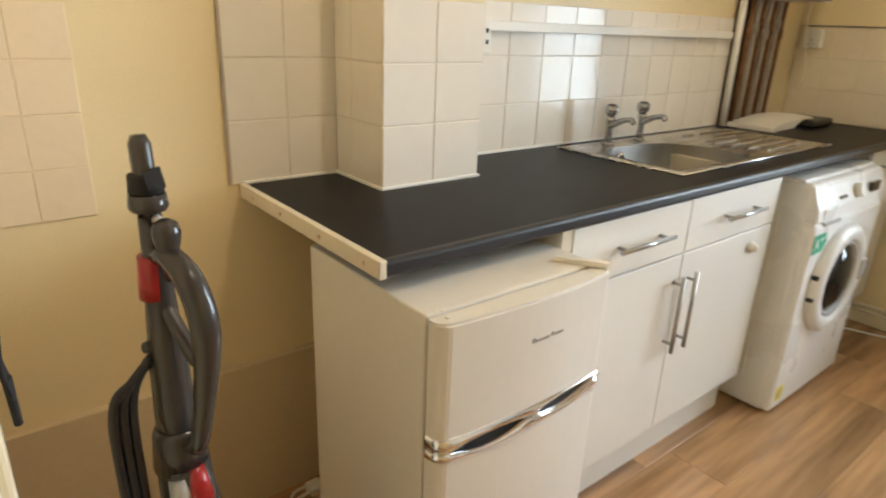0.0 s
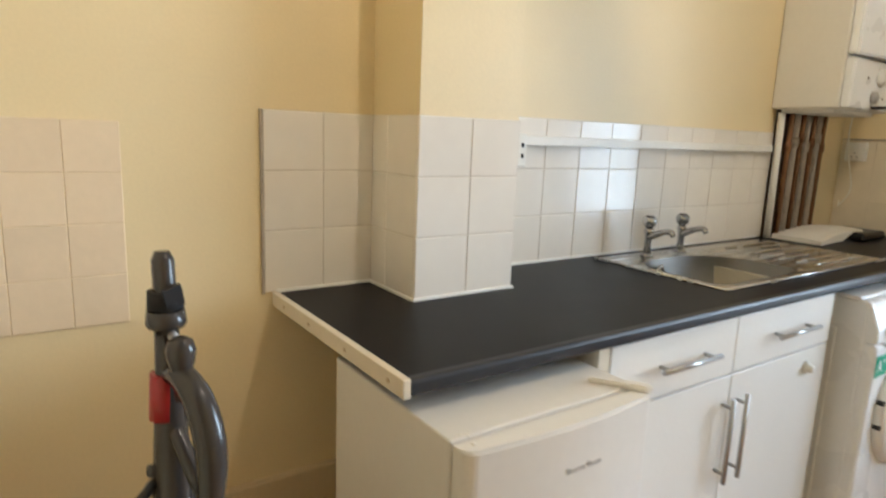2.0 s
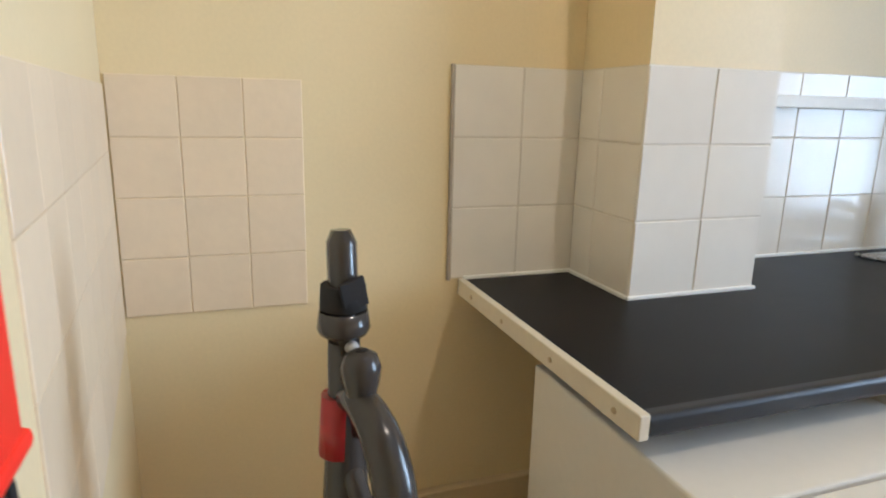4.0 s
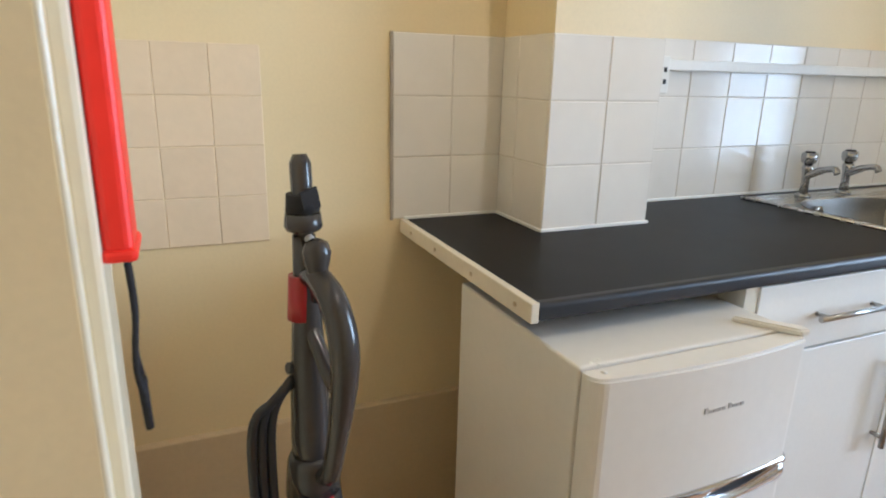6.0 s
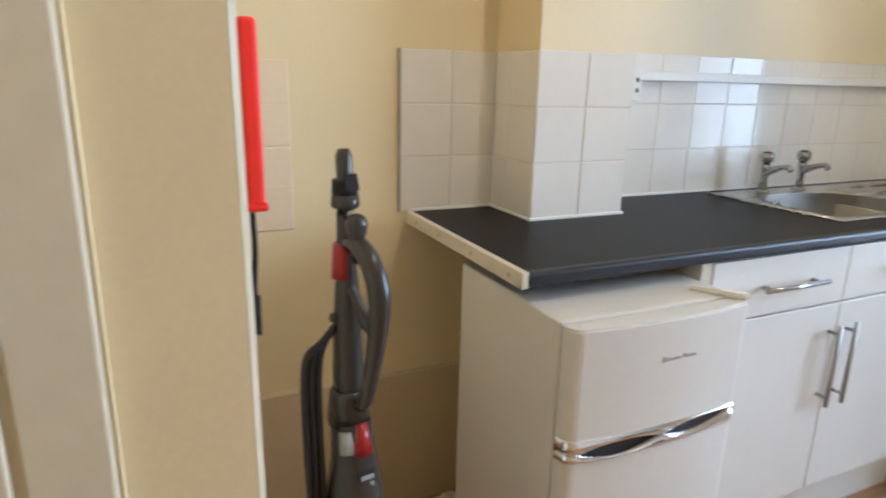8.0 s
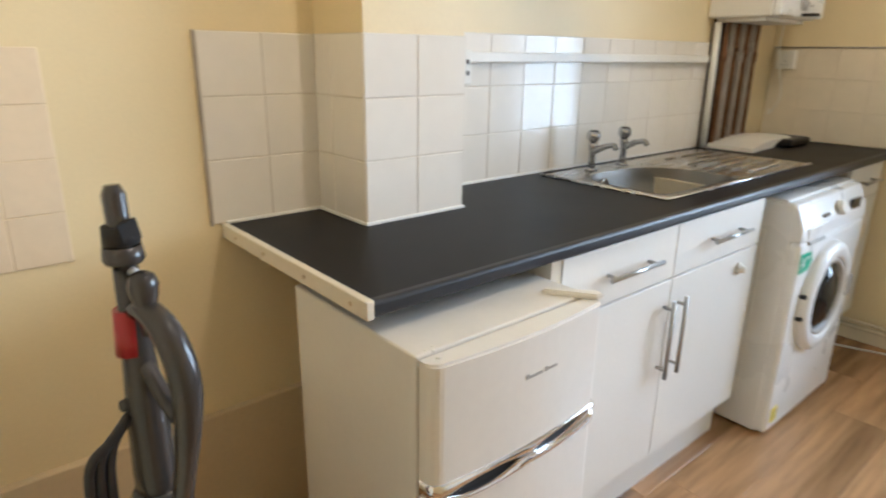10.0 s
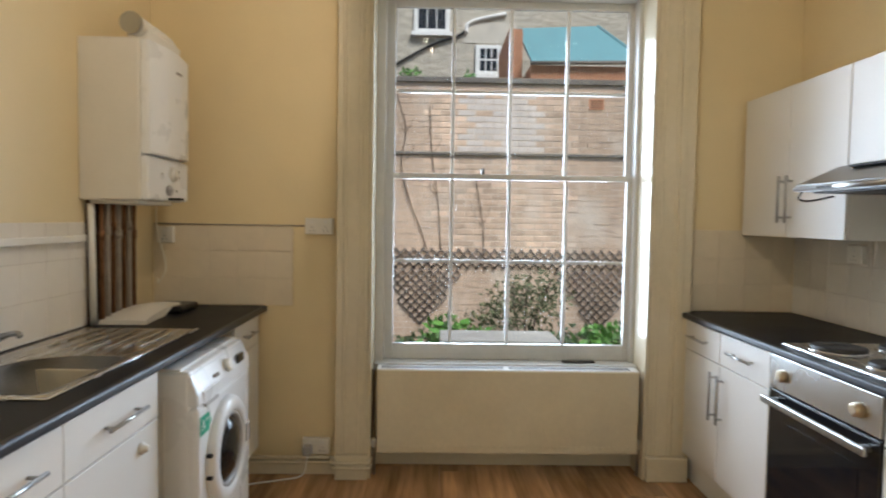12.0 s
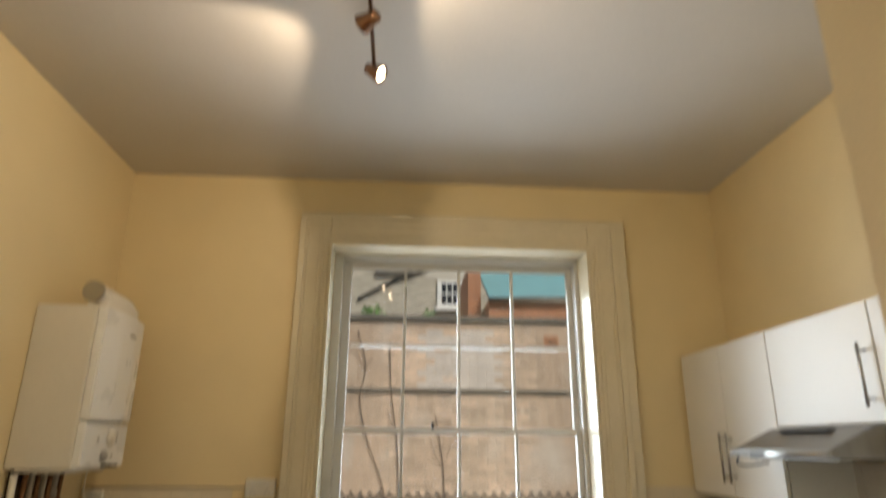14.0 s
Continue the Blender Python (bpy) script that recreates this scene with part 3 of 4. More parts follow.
def tap(x, y):
    t = thing("tap", "chrome pillar tap with a faceted clear-topped head on the sink", "tap", "pair of sink taps")
    part("base", lathe([(0.022, 0), (0.022, 0.006), (0.014, 0.012)], pose(x, y, 0.9035), 20), TAP_CHROME, t)
    part("body", lathe([(0.013, 0.012), (0.011, 0.04), (0.012, 0.065), (0.016, 0.085), (0.014, 0.095)], pose(x, y, 0.9035), 20), TAP_CHROME, t)
    part("spout", tube(curve([(x, y, 0.965), (x - 0.003, y - 0.045, 0.988), (x - 0.006, y - 0.085, 0.998), (x - 0.007, y - 0.097, 0.986)], 6), [0.011] * 7 + [0.009] * 12, 12), TAP_CHROME, t)
    part("head", lathe([(0.010, 0.095), (0.020, 0.103), (0.023, 0.118), (0.021, 0.130), (0.008, 0.133)], pose(x, y, 0.9035), 8), TAP_CHROME, t)
    part("cap", lathe([(0.015, 0.132), (0.013, 0.1355)], pose(x, y, 0.9035), 16), PLASTIC_GREY, t)


tap(1.855, 1.452)
tap(2.035, 1.452)

# washing machine
wm = thing("washing_machine", "white front-loading washing machine with a round porthole door", "washing machine")
WX0, WX1, WF = 2.195, 2.79, 0.872
part("body", block(WX0, WX1, WF + 0.03, 1.46, 0.008, 0.838, bevel=0.012, seg=3), WASHER, wm)
part("front_panel", block(WX0 + 0.002, WX1 - 0.002, WF, WF + 0.05, 0.010, 0.715, bevel=0.018, seg=3), WASHER, wm)
bm = prism([(WF, 0.715), (WF + 0.004, 0.76), (WF + 0.03, 0.826), (WF + 0.05, 0.838), (WF + 0.06, 0.715)], WX0 + 0.002, WX1 - 0.002, bevel=0.004)
bm.transform(Matrix(((0, 0, 1, 0), (1, 0, 0, 0), (0, 1, 0, 0), (0, 0, 0, 1))))
panel = part("control_panel", bm, WASHER, wm)
part("drawer", block(WX0 + 0.05, WX0 + 0.20, WF - 0.0012, WF + 0.01, 0.712, 0.757, bevel=0.001), WASHER, panel)
part("drawer_grip", block(WX0 + 0.06, WX0 + 0.19, WF - 0.006, WF + 0.002, 0.700, 0.712, bevel=0.003), PLASTIC_LIGHT, panel)
part("dial", lathe([(0.026, 0), (0.024, 0.016), (0.018, 0.02)], pose(2.52, WF + 0.012, 0.785, 72), 24), PLASTIC_WHITE, panel, "ivory programme dial")
part("display", block(2.63, 2.71, WF + 0.002, WF + 0.012, 0.765, 0.80), DARK_GLASS, panel)
for k in range(4):
    part("brand_mark", block(2.37 + k * 0.012, 2.379 + k * 0.012, WF + 0.003, WF + 0.01, 0.775, 0.785), GREY_INK, panel)
C = pose(2.47, WF, 0.475, 90)
hatch = part("door", lathe([(0.205, -0.004), (0.20, 0.018), (0.185, 0.03), (0.152, 0.032), (0.142, 0.022), (0.14, 0.0)], C, 48), WASHER, wm)
part("seal_ring", lathe([(0.141, 0.004), (0.140, 0.024), (0.128, 0.022), (0.126, 0.002)], C, 40), PLASTIC_LIGHT, hatch)
part("glass", lathe([(0.127, 0.006), (0.122, 0.016), (0.08, 0.034), (0.03, 0.042), (0.004, 0.043)], C, 40), DARK_GLASS, hatch, "dark domed glass")
part("latch", block(2.625, 2.67, WF - 0.038, WF - 0.02, 0.44, 0.52, bevel=0.006), PLASTIC_LIGHT, hatch)
for z in (0.44, 0.52):
    part("hinge", block(2.263, 2.28, WF - 0.022, WF, z - 0.007, z + 0.007, bevel=0.003), BLACK, hatch)
bm = bmesh.new()
pts = [(-0.05, -0.033), (0.03, -0.033), (0.055, 0.0), (0.03, 0.033), (-0.05, 0.033)]
prism(pts, 0, 0.0012, bm=bm)
bm.transform(pose(2.262, WF - 0.0002, 0.642, 90))
sticker = part("energy_sticker", bm, GREEN, wm, "green energy-rating sticker")
part("yellow_sticker", block(2.222, 2.272, WF - 0.0014, WF + 0.001, 0.05, 0.105), YELLOW, wm, "yellow warning sticker")
for k in range(3):
    part("print", block(2.228, 2.266, WF - 0.0020, WF - 0.001, 0.062 + k * 0.013, 0.066 + k * 0.013), GREY_INK, wm)


def lettering(name, body, size, m, mat, parent):
    cu = bpy.data.curves.new(name, "FONT")
    cu.body, cu.size, cu.extrude, cu.align_x, cu.align_y = body, size, 0.0004, "CENTER", "CENTER"
    cu.materials.append(mat)
    ob = new(name, cu)
    ob.parent, ob.matrix_basis = parent, m
    return ob


lettering("letter", "A", 0.055, pose(2.239, WF - 0.002, 0.640, 90), WHITE_INK, sticker)
lettering("plus_signs", "++", 0.034, pose(2.277, WF - 0.002, 0.653, 90), WHITE_INK, sticker)
for x in (2.25, 2.75):
    for y in (0.98, 1.40):
        part("foot", lathe([(0.02, 0), (0.018, 0.02)], pose(x, y, 0.0), 12), BLACK, wm)

bm = block(WX0 - 0.0035, WX0 + 0.001, 0.985, 1.34, 0.10, 0.74, bevel=0.002)
part("side_pressing", bm, WASHER, wm)
part("top_lid", block(WX0 + 0.002, WX1 - 0.002, WF + 0.06, 1.455, 0.837, 0.848, bevel=0.004), WASHER, wm)

# narrow unit in the corner
narrow = thing("narrow_base_unit", "narrow cream base unit with a drawer over a door", "cabinet", "kitchen base units")
part("carcass", block(2.95, 3.34, 1.01, 1.53, 0.15, 0.869), CARCASS, narrow)
part("plinth", block(2.95, 3.34, 1.05, 1.065, 0, 0.15), CABINET, narrow)
d = part("drawer_front", block(2.945, 3.335, 0.985, 1.003, 0.716, 0.862, bevel=0.002), CABINET, narrow)
bar_handle(d, (3.05, 0.985, 0.788), (3.23, 0.985, 0.788), (0, -0.028, 0))
d = part("door", block(2.945, 3.335, 0.985, 1.003, 0.155, 0.711, bevel=0.002), CABINET, narrow)

# boiler with flue, pipes
boiler = thing("boiler", "white wall-hung gas boiler with a control panel", "boiler")
part("case", block(2.695, 3.125, 1.295, NORTH, 1.43, 2.10, bevel=0.008), FRIDGE, boiler)
bm = prism([(2.700, 1.296), (2.705, 1.260), (2.840, 1.238), (2.980, 1.238), (3.115, 1.260), (3.120, 1.296)], 1.625, 2.095, bevel=0.006)
part("front_cover", bm, WASHER, boiler)
ctrl = part("control_panel", prism([(2.700, 1.296), (2.705, 1.265), (3.115, 1.265), (3.120, 1.296)], 1.435, 1.615, bevel=0.005), WASHER, boiler)
for x, z, r in ((2.940, 1.555, 0.034), (2.895, 1.48, 0.024)):
    part("knob", lathe([(r, 0), (r * 0.95, 0.012), (r * 0.5, 0.014), (r * 0.45, 0.02)], pose(x, 1.265, z, 90), 24), PLASTIC_WHITE if r > 0.03 else PLASTIC_LIGHT, ctrl)
for x, z in ((2.830, 1.55), (3.010, 1.57), (3.010, 1.545), (2.980, 1.48)):
    part("button", lathe([(0.006, 0), (0.005, 0.003)], pose(x, 1.265, z, 90), 10), GREY_INK, ctrl)
part("switch_notch", block(2.890, 2.930, 1.263, 1.21, 1.437, 1.447), DARK, ctrl)
part("brand_mark", block(2.920, 2.980, 1.236, 1.239, 2.00, 2.012), GREY_INK, boiler)
part("base_tray", block(2.740, 3.090, 1.330, 1.53, 1.415, 1.432, bevel=0.004), PLASTIC_WHITE, boiler)
flue = part("flue_box", block(2.800, 3.130, 1.300, 1.400, 2.10, 2.165, bevel=0.012), FRIDGE, boiler)
part("flue_pipe", tube(curve([(2.740, 1.350, 2.17), (2.890, 1.350, 2.17), (3.070, 1.350, 2.165), (3.125, 1.350, 2.13), (3.125, 1.355, 2.10)], 5), 0.042, 18), PLASTIC_WHITE, flue)
part("flue_collar", lathe([(0.046, 0), (0.046, 0.02)], pose(2.735, 1.350, 2.17, 0, 90), 18), NICKEL, flue)

backboard = structure("trim_pipe_board", block(2.745, 3.12, 1.536, 1.549, 0.90, 1.43), BOARD_DARK, "dark stained board behind the boiler pipes", "trim")
for k, (x, r, mat) in enumerate(((2.775, 0.011, COPPER), (2.82, 0.014, PIPE_GREY), (2.87, 0.011, COPPER), (2.915, 0.014, PIPE_GREY), (2.965, 0.011, COPPER), (3.01, 0.014, PIPE_GREY), (3.06, 0.010, COPPER))):
    p = thing("boiler_pipe", "tarnished copper pipe below the boiler" if mat is COPPER else "grey-painted pipe below the boiler", "pipe", "boiler pipes")
    part("pipe", tube([(x, 1.50, 0.899), (x, 1.50, 1.33), (x, 1.497, 1.435)], r, 12), mat, p)
    part("joint", tube([(x, 1.50, 1.26 + 0.02 * (k % 3)), (x, 1.50, 1.30 + 0.02 * (k % 3))], r + 0.004, 12), mat, p)
cond = structure("trim_pipe_casing", tube([(2.735, 1.515, 0.9), (2.722, 1.515, 1.415)], 0.016, 4), PLASTIC_WHITE, "white upright pipe casing", "trim")
trunk = structure("trim_cable_trunking", block(1.157, 2.705, 1.522, 1.541, 1.255, 1.283, bevel=0.003), PLASTIC_WHITE, "white cable trunking across the wall tiles", "trim")
part("trunking_end", block(1.27, 1.345, 1.515, 1.541, 1.195, 1.29, bevel=0.003), PLASTIC_WHITE, trunk)
for z in (1.22, 1.25):
    part("switch_mark", block(1.325, 1.334, 1.5135, 1.516, z, z + 0.012), DARK, trunk)

cover = thing("plastic_cover", "loose white plastic cover lying on the worktop", "plastic cover")
bm = bmesh.new()
rows = []
for i in range(9):
    u = i / 8
    x = 2.745 + 0.47 * u
    rows.append([bm.verts.new((x, 1.30 + 0.20 * v / 6 + 0.02 * math.sin(u * 3), 0.9035 + (0.045 * math.sin(math.pi * min(1, u * 0.62 + 0.12))) * (0.75 + 0.25 * math.sin(math.pi * v / 6)))) for v in range(7)])
for a, c in zip(rows, rows[1:]):
    for k in range(6):
        bm.faces.new((a[k], c[k], c[k + 1], a[k + 1]))
g = bmesh.ops.extrude_face_region(bm, geom=bm.faces[:])
for v in g["geom"]:
    if isinstance(v, bmesh.types.BMVert):
        v.co.z = max(0.9005, v.co.z - 0.012 if v.co.x > 3.0 else 0.9005)
bmesh.ops.recalc_face_normals(bm, faces=bm.faces)
part("shell", bm, PLASTIC_WHITE, cover, smooth=False)
part("underside", block(3.05, 3.265, 1.272, 1.44, 0.9005, 0.934, bevel=0.012, seg=3), BLACK, cover, "black underside showing")


def socket(name, label, cx, cy, cz, facing, w=0.146, h=0.086, holes=True):
    s = thing(name, label, "socket")
    m = pose(cx, cy, cz, 0, 0, wall_turn(facing))
    bm = block(-w / 2, w / 2, -0.03, 0, -h / 2, h / 2, bevel=0.005)
    bm.transform(m)
    plate = part("plate", bm, PLASTIC_WHITE, s)
    for u in ((-0.035, 0.035) if w > 0.1 else (0.0,)):
        bm = block(u - 0.007, u + 0.007, -0.034, -0.029, 0.012, 0.03, bevel=0.002)
        bm.transform(m)
        part("switch", bm, GLOSS_WHITE, plate)
        for du, dz in ((0, -0.006), (-0.011, -0.024), (0.011, -0.024)):
            bm = block(u + du - 0.003, u + du + 0.003, -0.0312, -0.0292, dz - 0.004, dz + 0.004)
            bm.transform(m)
            part("pin_hole", bm, SILVER_INK, plate)
    return s


socket("wall_socket", "cream double socket on the window wall above the tiles", EAST, 0.675, 1.325, "w")
low = socket("wall_socket", "cream double socket low beside the window", EAST, 0.685, 0.155, "w")
plug = thing("plug", "grey plug in the low wall socket with its flex", "plug")
part("plug_body", block(3.29, 3.338, 0.70, 0.745, 0.12, 0.17, bevel=0.008), PLASTIC_LIGHT, plug)
part("flex", tube(curve([(3.30, 0.72, 0.125), (3.27, 0.74, 0.03), (3.25, 0.86, 0.008), (3.2, 1.0, 0.006), (3.1, 1.1, 0.006)], 6), 0.004, 8), PLASTIC_WHITE, plug)
socket("wall_socket", "white single socket beside the boiler pipes with a cable", EAST, 1.475, 1.27, "w", 0.086)
cable = thing("cable", "thin white cable hanging below the boiler", "cable")
part("wire", tube(curve([(3.08, 1.40, 1.42), (3.12, 1.42, 1.33), (3.25, 1.46, 1.24), (3.32, 1.46, 1.10), (3.32, 1.50, 1.02), (3.34, 1.51, 1.04)], 6), 0.003, 8), PLASTIC_WHITE, cable)
structure("trim_tile_edge", tube([(EAST - 0.004, 0.75, 1.326), (EAST - 0.004, 1.545, 1.326)], 0.004, 6), PIPE_GREY, "thin dark cable along the tile edge", "trim")
socket("cooker_socket", "cream cooker switch on the tiles beside the hob", 2.86, SOUTH, 1.24, "n", 0.10)

# ---- south run ----
stop = thing("worktop", "black laminate worktop beside the cooker", "worktop")
part("slab", block(1.2, 3.366, SOUTH + 0.003, -1.262, 0.870, 0.90), WORKTOP, stop)
part("rounded_nosing", nosing(1.2, 3.366, -1.262, -1.244), NOSING, stop, "glossy rounded front edge")


def south_unit(x0, x1, doors, label):
    u = thing("base_unit", label, "cabinet", "kitchen base units")
    part("carcass", block(x0, x1, -1.83, -1.287, 0.15, 0.869), CARCASS, u)
    part("plinth", block(x0, x1, -1.33, -1.315, 0, 0.15), CABINET, u)
    w = (x1 - x0) / doors
    for k in range(doors):
        a, c = x0 + k * w + 0.002, x0 + (k + 1) * w - 0.002
        d = part("drawer_front", block(a, c, -1.285, -1.267, 0.716, 0.862, bevel=0.002), CABINET, u)
        bar_handle(d, ((a + c) / 2 - 0.10, -1.267, 0.79), ((a + c) / 2 + 0.10, -1.267, 0.79), (0, 0.028, 0))
        d = part("door", block(a, c, -1.285, -1.267, 0.155, 0.711, bevel=0.002), CABINET, u)
        hx = (c - 0.035 if k == 0 else a + 0.035) if doors > 1 else a + 0.035
        bar_handle(d, (hx, -1.267, 0.44), (hx, -1.267, 0.67), (0, 0.028, 0))


south_unit(2.505, 3.355, 2, "cream-white base unit with drawers over closed doors beside the oven")
south_unit(1.25, 1.885, 1, "cream-white base unit with a drawer beside the oven")

oven = thing("oven", "built-in electric oven with steel control panel and dark glass door", "oven")
OX0, OX1, OF = 1.895, 2.497, -1.262
part("body", block(OX0, OX1, -1.82, -1.285, 0.15, 0.857), DARK, oven)
panel = part("control_panel", block(OX0, OX1, -1.285, OF, 0.735, 0.864, bevel=0.003), STEEL, oven, "brushed steel control panel")
for x in (2.40, 1.99):
    part("knob", lathe([(0.024, 0), (0.022, 0.02), (0.016, 0.024)], pose(x, OF, 0.795, -90), 24), BRASS, panel, "worn brass-coloured knob")
door = part("door", block(OX0, OX1, -1.285, OF - 0.002, 0.20, 0.728, bevel=0.003), DARK_GLASS, oven, "black glass oven door")
part("window_pane", block(OX0 + 0.09, OX1 - 0.09, OF - 0.003, OF - 0.001, 0.30, 0.62), DARK_GLASS, door)
part("handle", block(OX0 + 0.01, OX1 - 0.01, OF + 0.028, OF + 0.043, 0.675, 0.705, bevel=0.006), NICKEL, door, "brushed steel bar handle")
for x in (OX0 + 0.05, OX1 - 0.05):
    part("handle_stud", block(x - 0.012, x + 0.012, OF - 0.003, OF + 0.03, 0.680, 0.70, bevel=0.003), NICKEL, door)
part("lower_trim", block(OX0, OX1, -1.285, OF, 0.155, 0.195, bevel=0.003), STEEL, oven)

hob = thing("hob", "stainless steel electric hob with four black hotplates", "hob")
part("plate", block(1.89, 2.47, -1.80, -1.29, 0.899, 0.912, bevel=0.005), STEEL, hob)
for x, y, r in ((2.33, -1.42, 0.092), (2.05, -1.42, 0.075), (2.33, -1.66, 0.075), (2.05, -1.66, 0.092)):
    part("hotplate_ring", lathe([(r + 0.012, 0), (r + 0.010, 0.004), (r, 0.005)], pose(x, y, 0.912), 36), CHROME, hob)
    part("hotplate", lathe([(r, 0), (r, 0.012), (r - 0.006, 0.015), (r * 0.3, 0.014), (r * 0.28, 0.012)], pose(x, y, 0.914), 36), IRON, hob)
for y in (-1.37, -1.45, -1.53, -1.61):
    part("knob", lathe([(0.017, 0), (0.016, 0.02), (0.012, 0.022)], pose(1.925, y, 0.912), 18), BLACK, hob)

# wall units and hood
UZ0, UZ1, UY = 1.312, 2.012, -1.56


def wall_unit(x0, x1, z0, doors, label, handle):
    u = thing("wall_unit", label, "cabinet", "wall cupboards over the cooker")
    part("carcass", block(x0, x1, SOUTH + 0.002, UY - 0.02, z0, UZ1), CABINET, u)
    w = (x1 - x0) / doors
    for k in range(doors):
        a, c = x0 + k * w + 0.0015, x0 + (k + 1) * w - 0.0015
        d = part("door", block(a, c, UY - 0.018, UY, z0 + 0.001, UZ1 - 0.001, bevel=0.002), CABINET, u)
        if handle == "pair":
            hx = c - 0.03 if k == 0 else a + 0.03
            bar_handle(d, (hx, UY, z0 + 0.068), (hx, UY, z0 + 0.285), (0, 0.028, 0))
        elif handle == "single":
            bar_handle(d, (a + 0.04, UY, z0 + 0.05), (a + 0.04, UY, z0 + 0.26), (0, 0.028, 0))


wall_unit(2.535, 3.345, UZ0, 2, "cream-white wall cupboard with two closed doors", "pair")
wall_unit(1.33, 1.926, UZ0, 2, "cream-white wall cupboard with two closed doors beside the hood", "pair")
wall_unit(1.93, 2.53, 1.612, 1, "short cream-white wall cupboard above the cooker hood", "single")
hood = thing("cooker_hood", "stainless steel visor cooker hood under the wall cupboard", "cooker hood")
bm = prism([(-1.855, 1.50), (-1.355, 1.50), (-1.345, 1.525), (-1.52, 1.605), (-1.855, 1.612)], 1.935, 2.525, bevel=0.003)
bm.transform(Matrix(((0, 0, 1, 0), (1, 0, 0, 0), (0, 1, 0, 0), (0, 0, 0, 1))))
part("canopy", bm, HOOD_STEEL, hood)
part("filter", block(1.97, 2.49, -1.80, -1.40, 1.494, 1.501), IRON, hood)
part("visor_lip", tube([(1.936, -1.348, 1.512), (2.524, -1.348, 1.512)], 0.011, 10), NICKEL, hood)
for k in range(5):
    part("button", block(2.36 - k * 0.018, 2.37 - k * 0.018, -1.350, -1.335, 1.508, 1.516, bevel=0.001), BLACK, hood)
part("visor_wire", tube(curve([(2.50, -1.36, 1.50), (2.53, -1.365, 1.475), (2.50, -1.39, 1.465), (2.40, -1.42, 1.48)], 5), 0.004, 8), BLACK, hood)
part("slot", block(2.1, 2.4, -1.50, -1.47, 1.592, 1.598), DARK, hood)

# ---- ceiling spotlights ----
fitting = thing("ceiling_spotlight_bar", "copper-coloured ceiling spotlight bar with lit swivel heads", "spotlight")
part("bar", tube([(1.05, 0.13, 2.93), (2.08, 0.13, 2.93)], 0.008, 10), BRONZE, fitting)
part("ceiling_cup", lathe([(0.05, 0), (0.045, 0.02), (0.015, 0.03), (0.012, 0.09)], pose(1.35, 0.13, CEIL, 180), 24), BRONZE, fitting)
HEADS = ((2.05, (-0.25, -0.80, -0.55), 8, 110), (1.75, (0.57, 0.82, -0.28), 32, 88), (1.45, (0.66, -0.66, -0.16), 24, 82), (1.15, (-0.95, 0.50, -0.95), 34, 120))
for x, aim, power, wide in HEADS:
    aim = Vector(aim).normalized()
    joint = Vector((x, 0.13, 2.93))
    eye = joint + Vector((0, 0, -0.035))
    turn = aim.to_track_quat("Z", "Y").to_matrix().to_4x4()
    head = part("spot_head", lathe([(0.012, -0.035), (0.022, -0.03), (0.026, 0.0), (0.036, 0.035), (0.036, 0.04), (0.030, 0.04), (0.022, 0.008)], Matrix.Translation(eye) @ turn, 20), BRONZE, fitting)
    part("swivel", tube([joint, eye], 0.007, 10), BRONZE, head)
    part("bulb", lathe([(0.020, 0.026), (0.024, 0.036), (0.018, 0.041)], Matrix.Translation(eye) @ turn, 16), BULB, head, "lit halogen bulb")
    lamp("spot_lamp", "SPOT", eye + aim * 0.055, eye + aim, power, WARM, spot=radians(wide), soft=0.025)

# ---- vacuum cleaner ----
vac = thing("vacuum_cleaner", "grey upright vacuum cleaner with red details and a loop handle", "vacuum cleaner")
VX, VY = 0.266, 0.903
LOOP = Vector((0.03, -0.105, 0)).normalized()
SIDE = Vector((LOOP.y, -LOOP.x, 0))


def vp(out, z, side=0.0):
    return Vector((VX, VY, z - 0.010)) + LOOP * out + SIDE * side


part("wand", tube([vp(0.0, z) for z in (0.74, 0.80, 0.87, 0.95, 1.0, 1.06)], [0.0244, 0.0256, 0.0232, 0.0183, 0.0146, 0.0134], 16), PLASTIC_GREY, vac)
part("wand_tip", tube([vp(0, 1.05), vp(0, 1.10), vp(-0.002, 1.142), vp(-0.003, 1.152)], [0.0140, 0.0152, 0.0152, 0.0098], 14, flat=0.8), PLASTIC_GREY, vac)
part("strap", tube([vp(0.0, 1.088), vp(0, 1.108)], [0.0195, 0.0183], 14), STRAP, vac, "black hook-and-loop strap")
tail = part("strap_tail", block(-0.010, 0.012, -0.002, 0.002, -0.012, 0.014, bevel=0.001), STRAP, vac)
tail.matrix_basis = Matrix.Translation(vp(0.017, 1.102)) @ pose(0, 0, 0, 8, -15, 15)
part("clip", tube([vp(0, 1.066), vp(0, 1.070), vp(0, 1.086)], [0.0195, 0.0220, 0.0201], 14), PLASTIC_GREY, vac)
part("clip_button", lathe([(0.006, 0), (0.005, 0.008), (0.002, 0.010)], Matrix.Translation(vp(0.010, 1.058)) @ LOOP.to_track_quat("Z", "Y").to_matrix().to_4x4(), 12), PLASTIC_LIGHT, vac)
part("release_knob", lathe([(0.008, -0.045), (0.0095, -0.020), (0.015, 0.002), (0.0165, 0.014), (0.013, 0.024), (0.006, 0.028)], Matrix.Translation(vp(0.030, 1.033)), 18), PLASTIC_GREY, vac)
part("red_band", tube([vp(-0.002, 0.958, 0.005), vp(-0.002, 1.012, 0.004)], [0.0177, 0.0152], 14), PLASTIC_RED, vac, "red band")
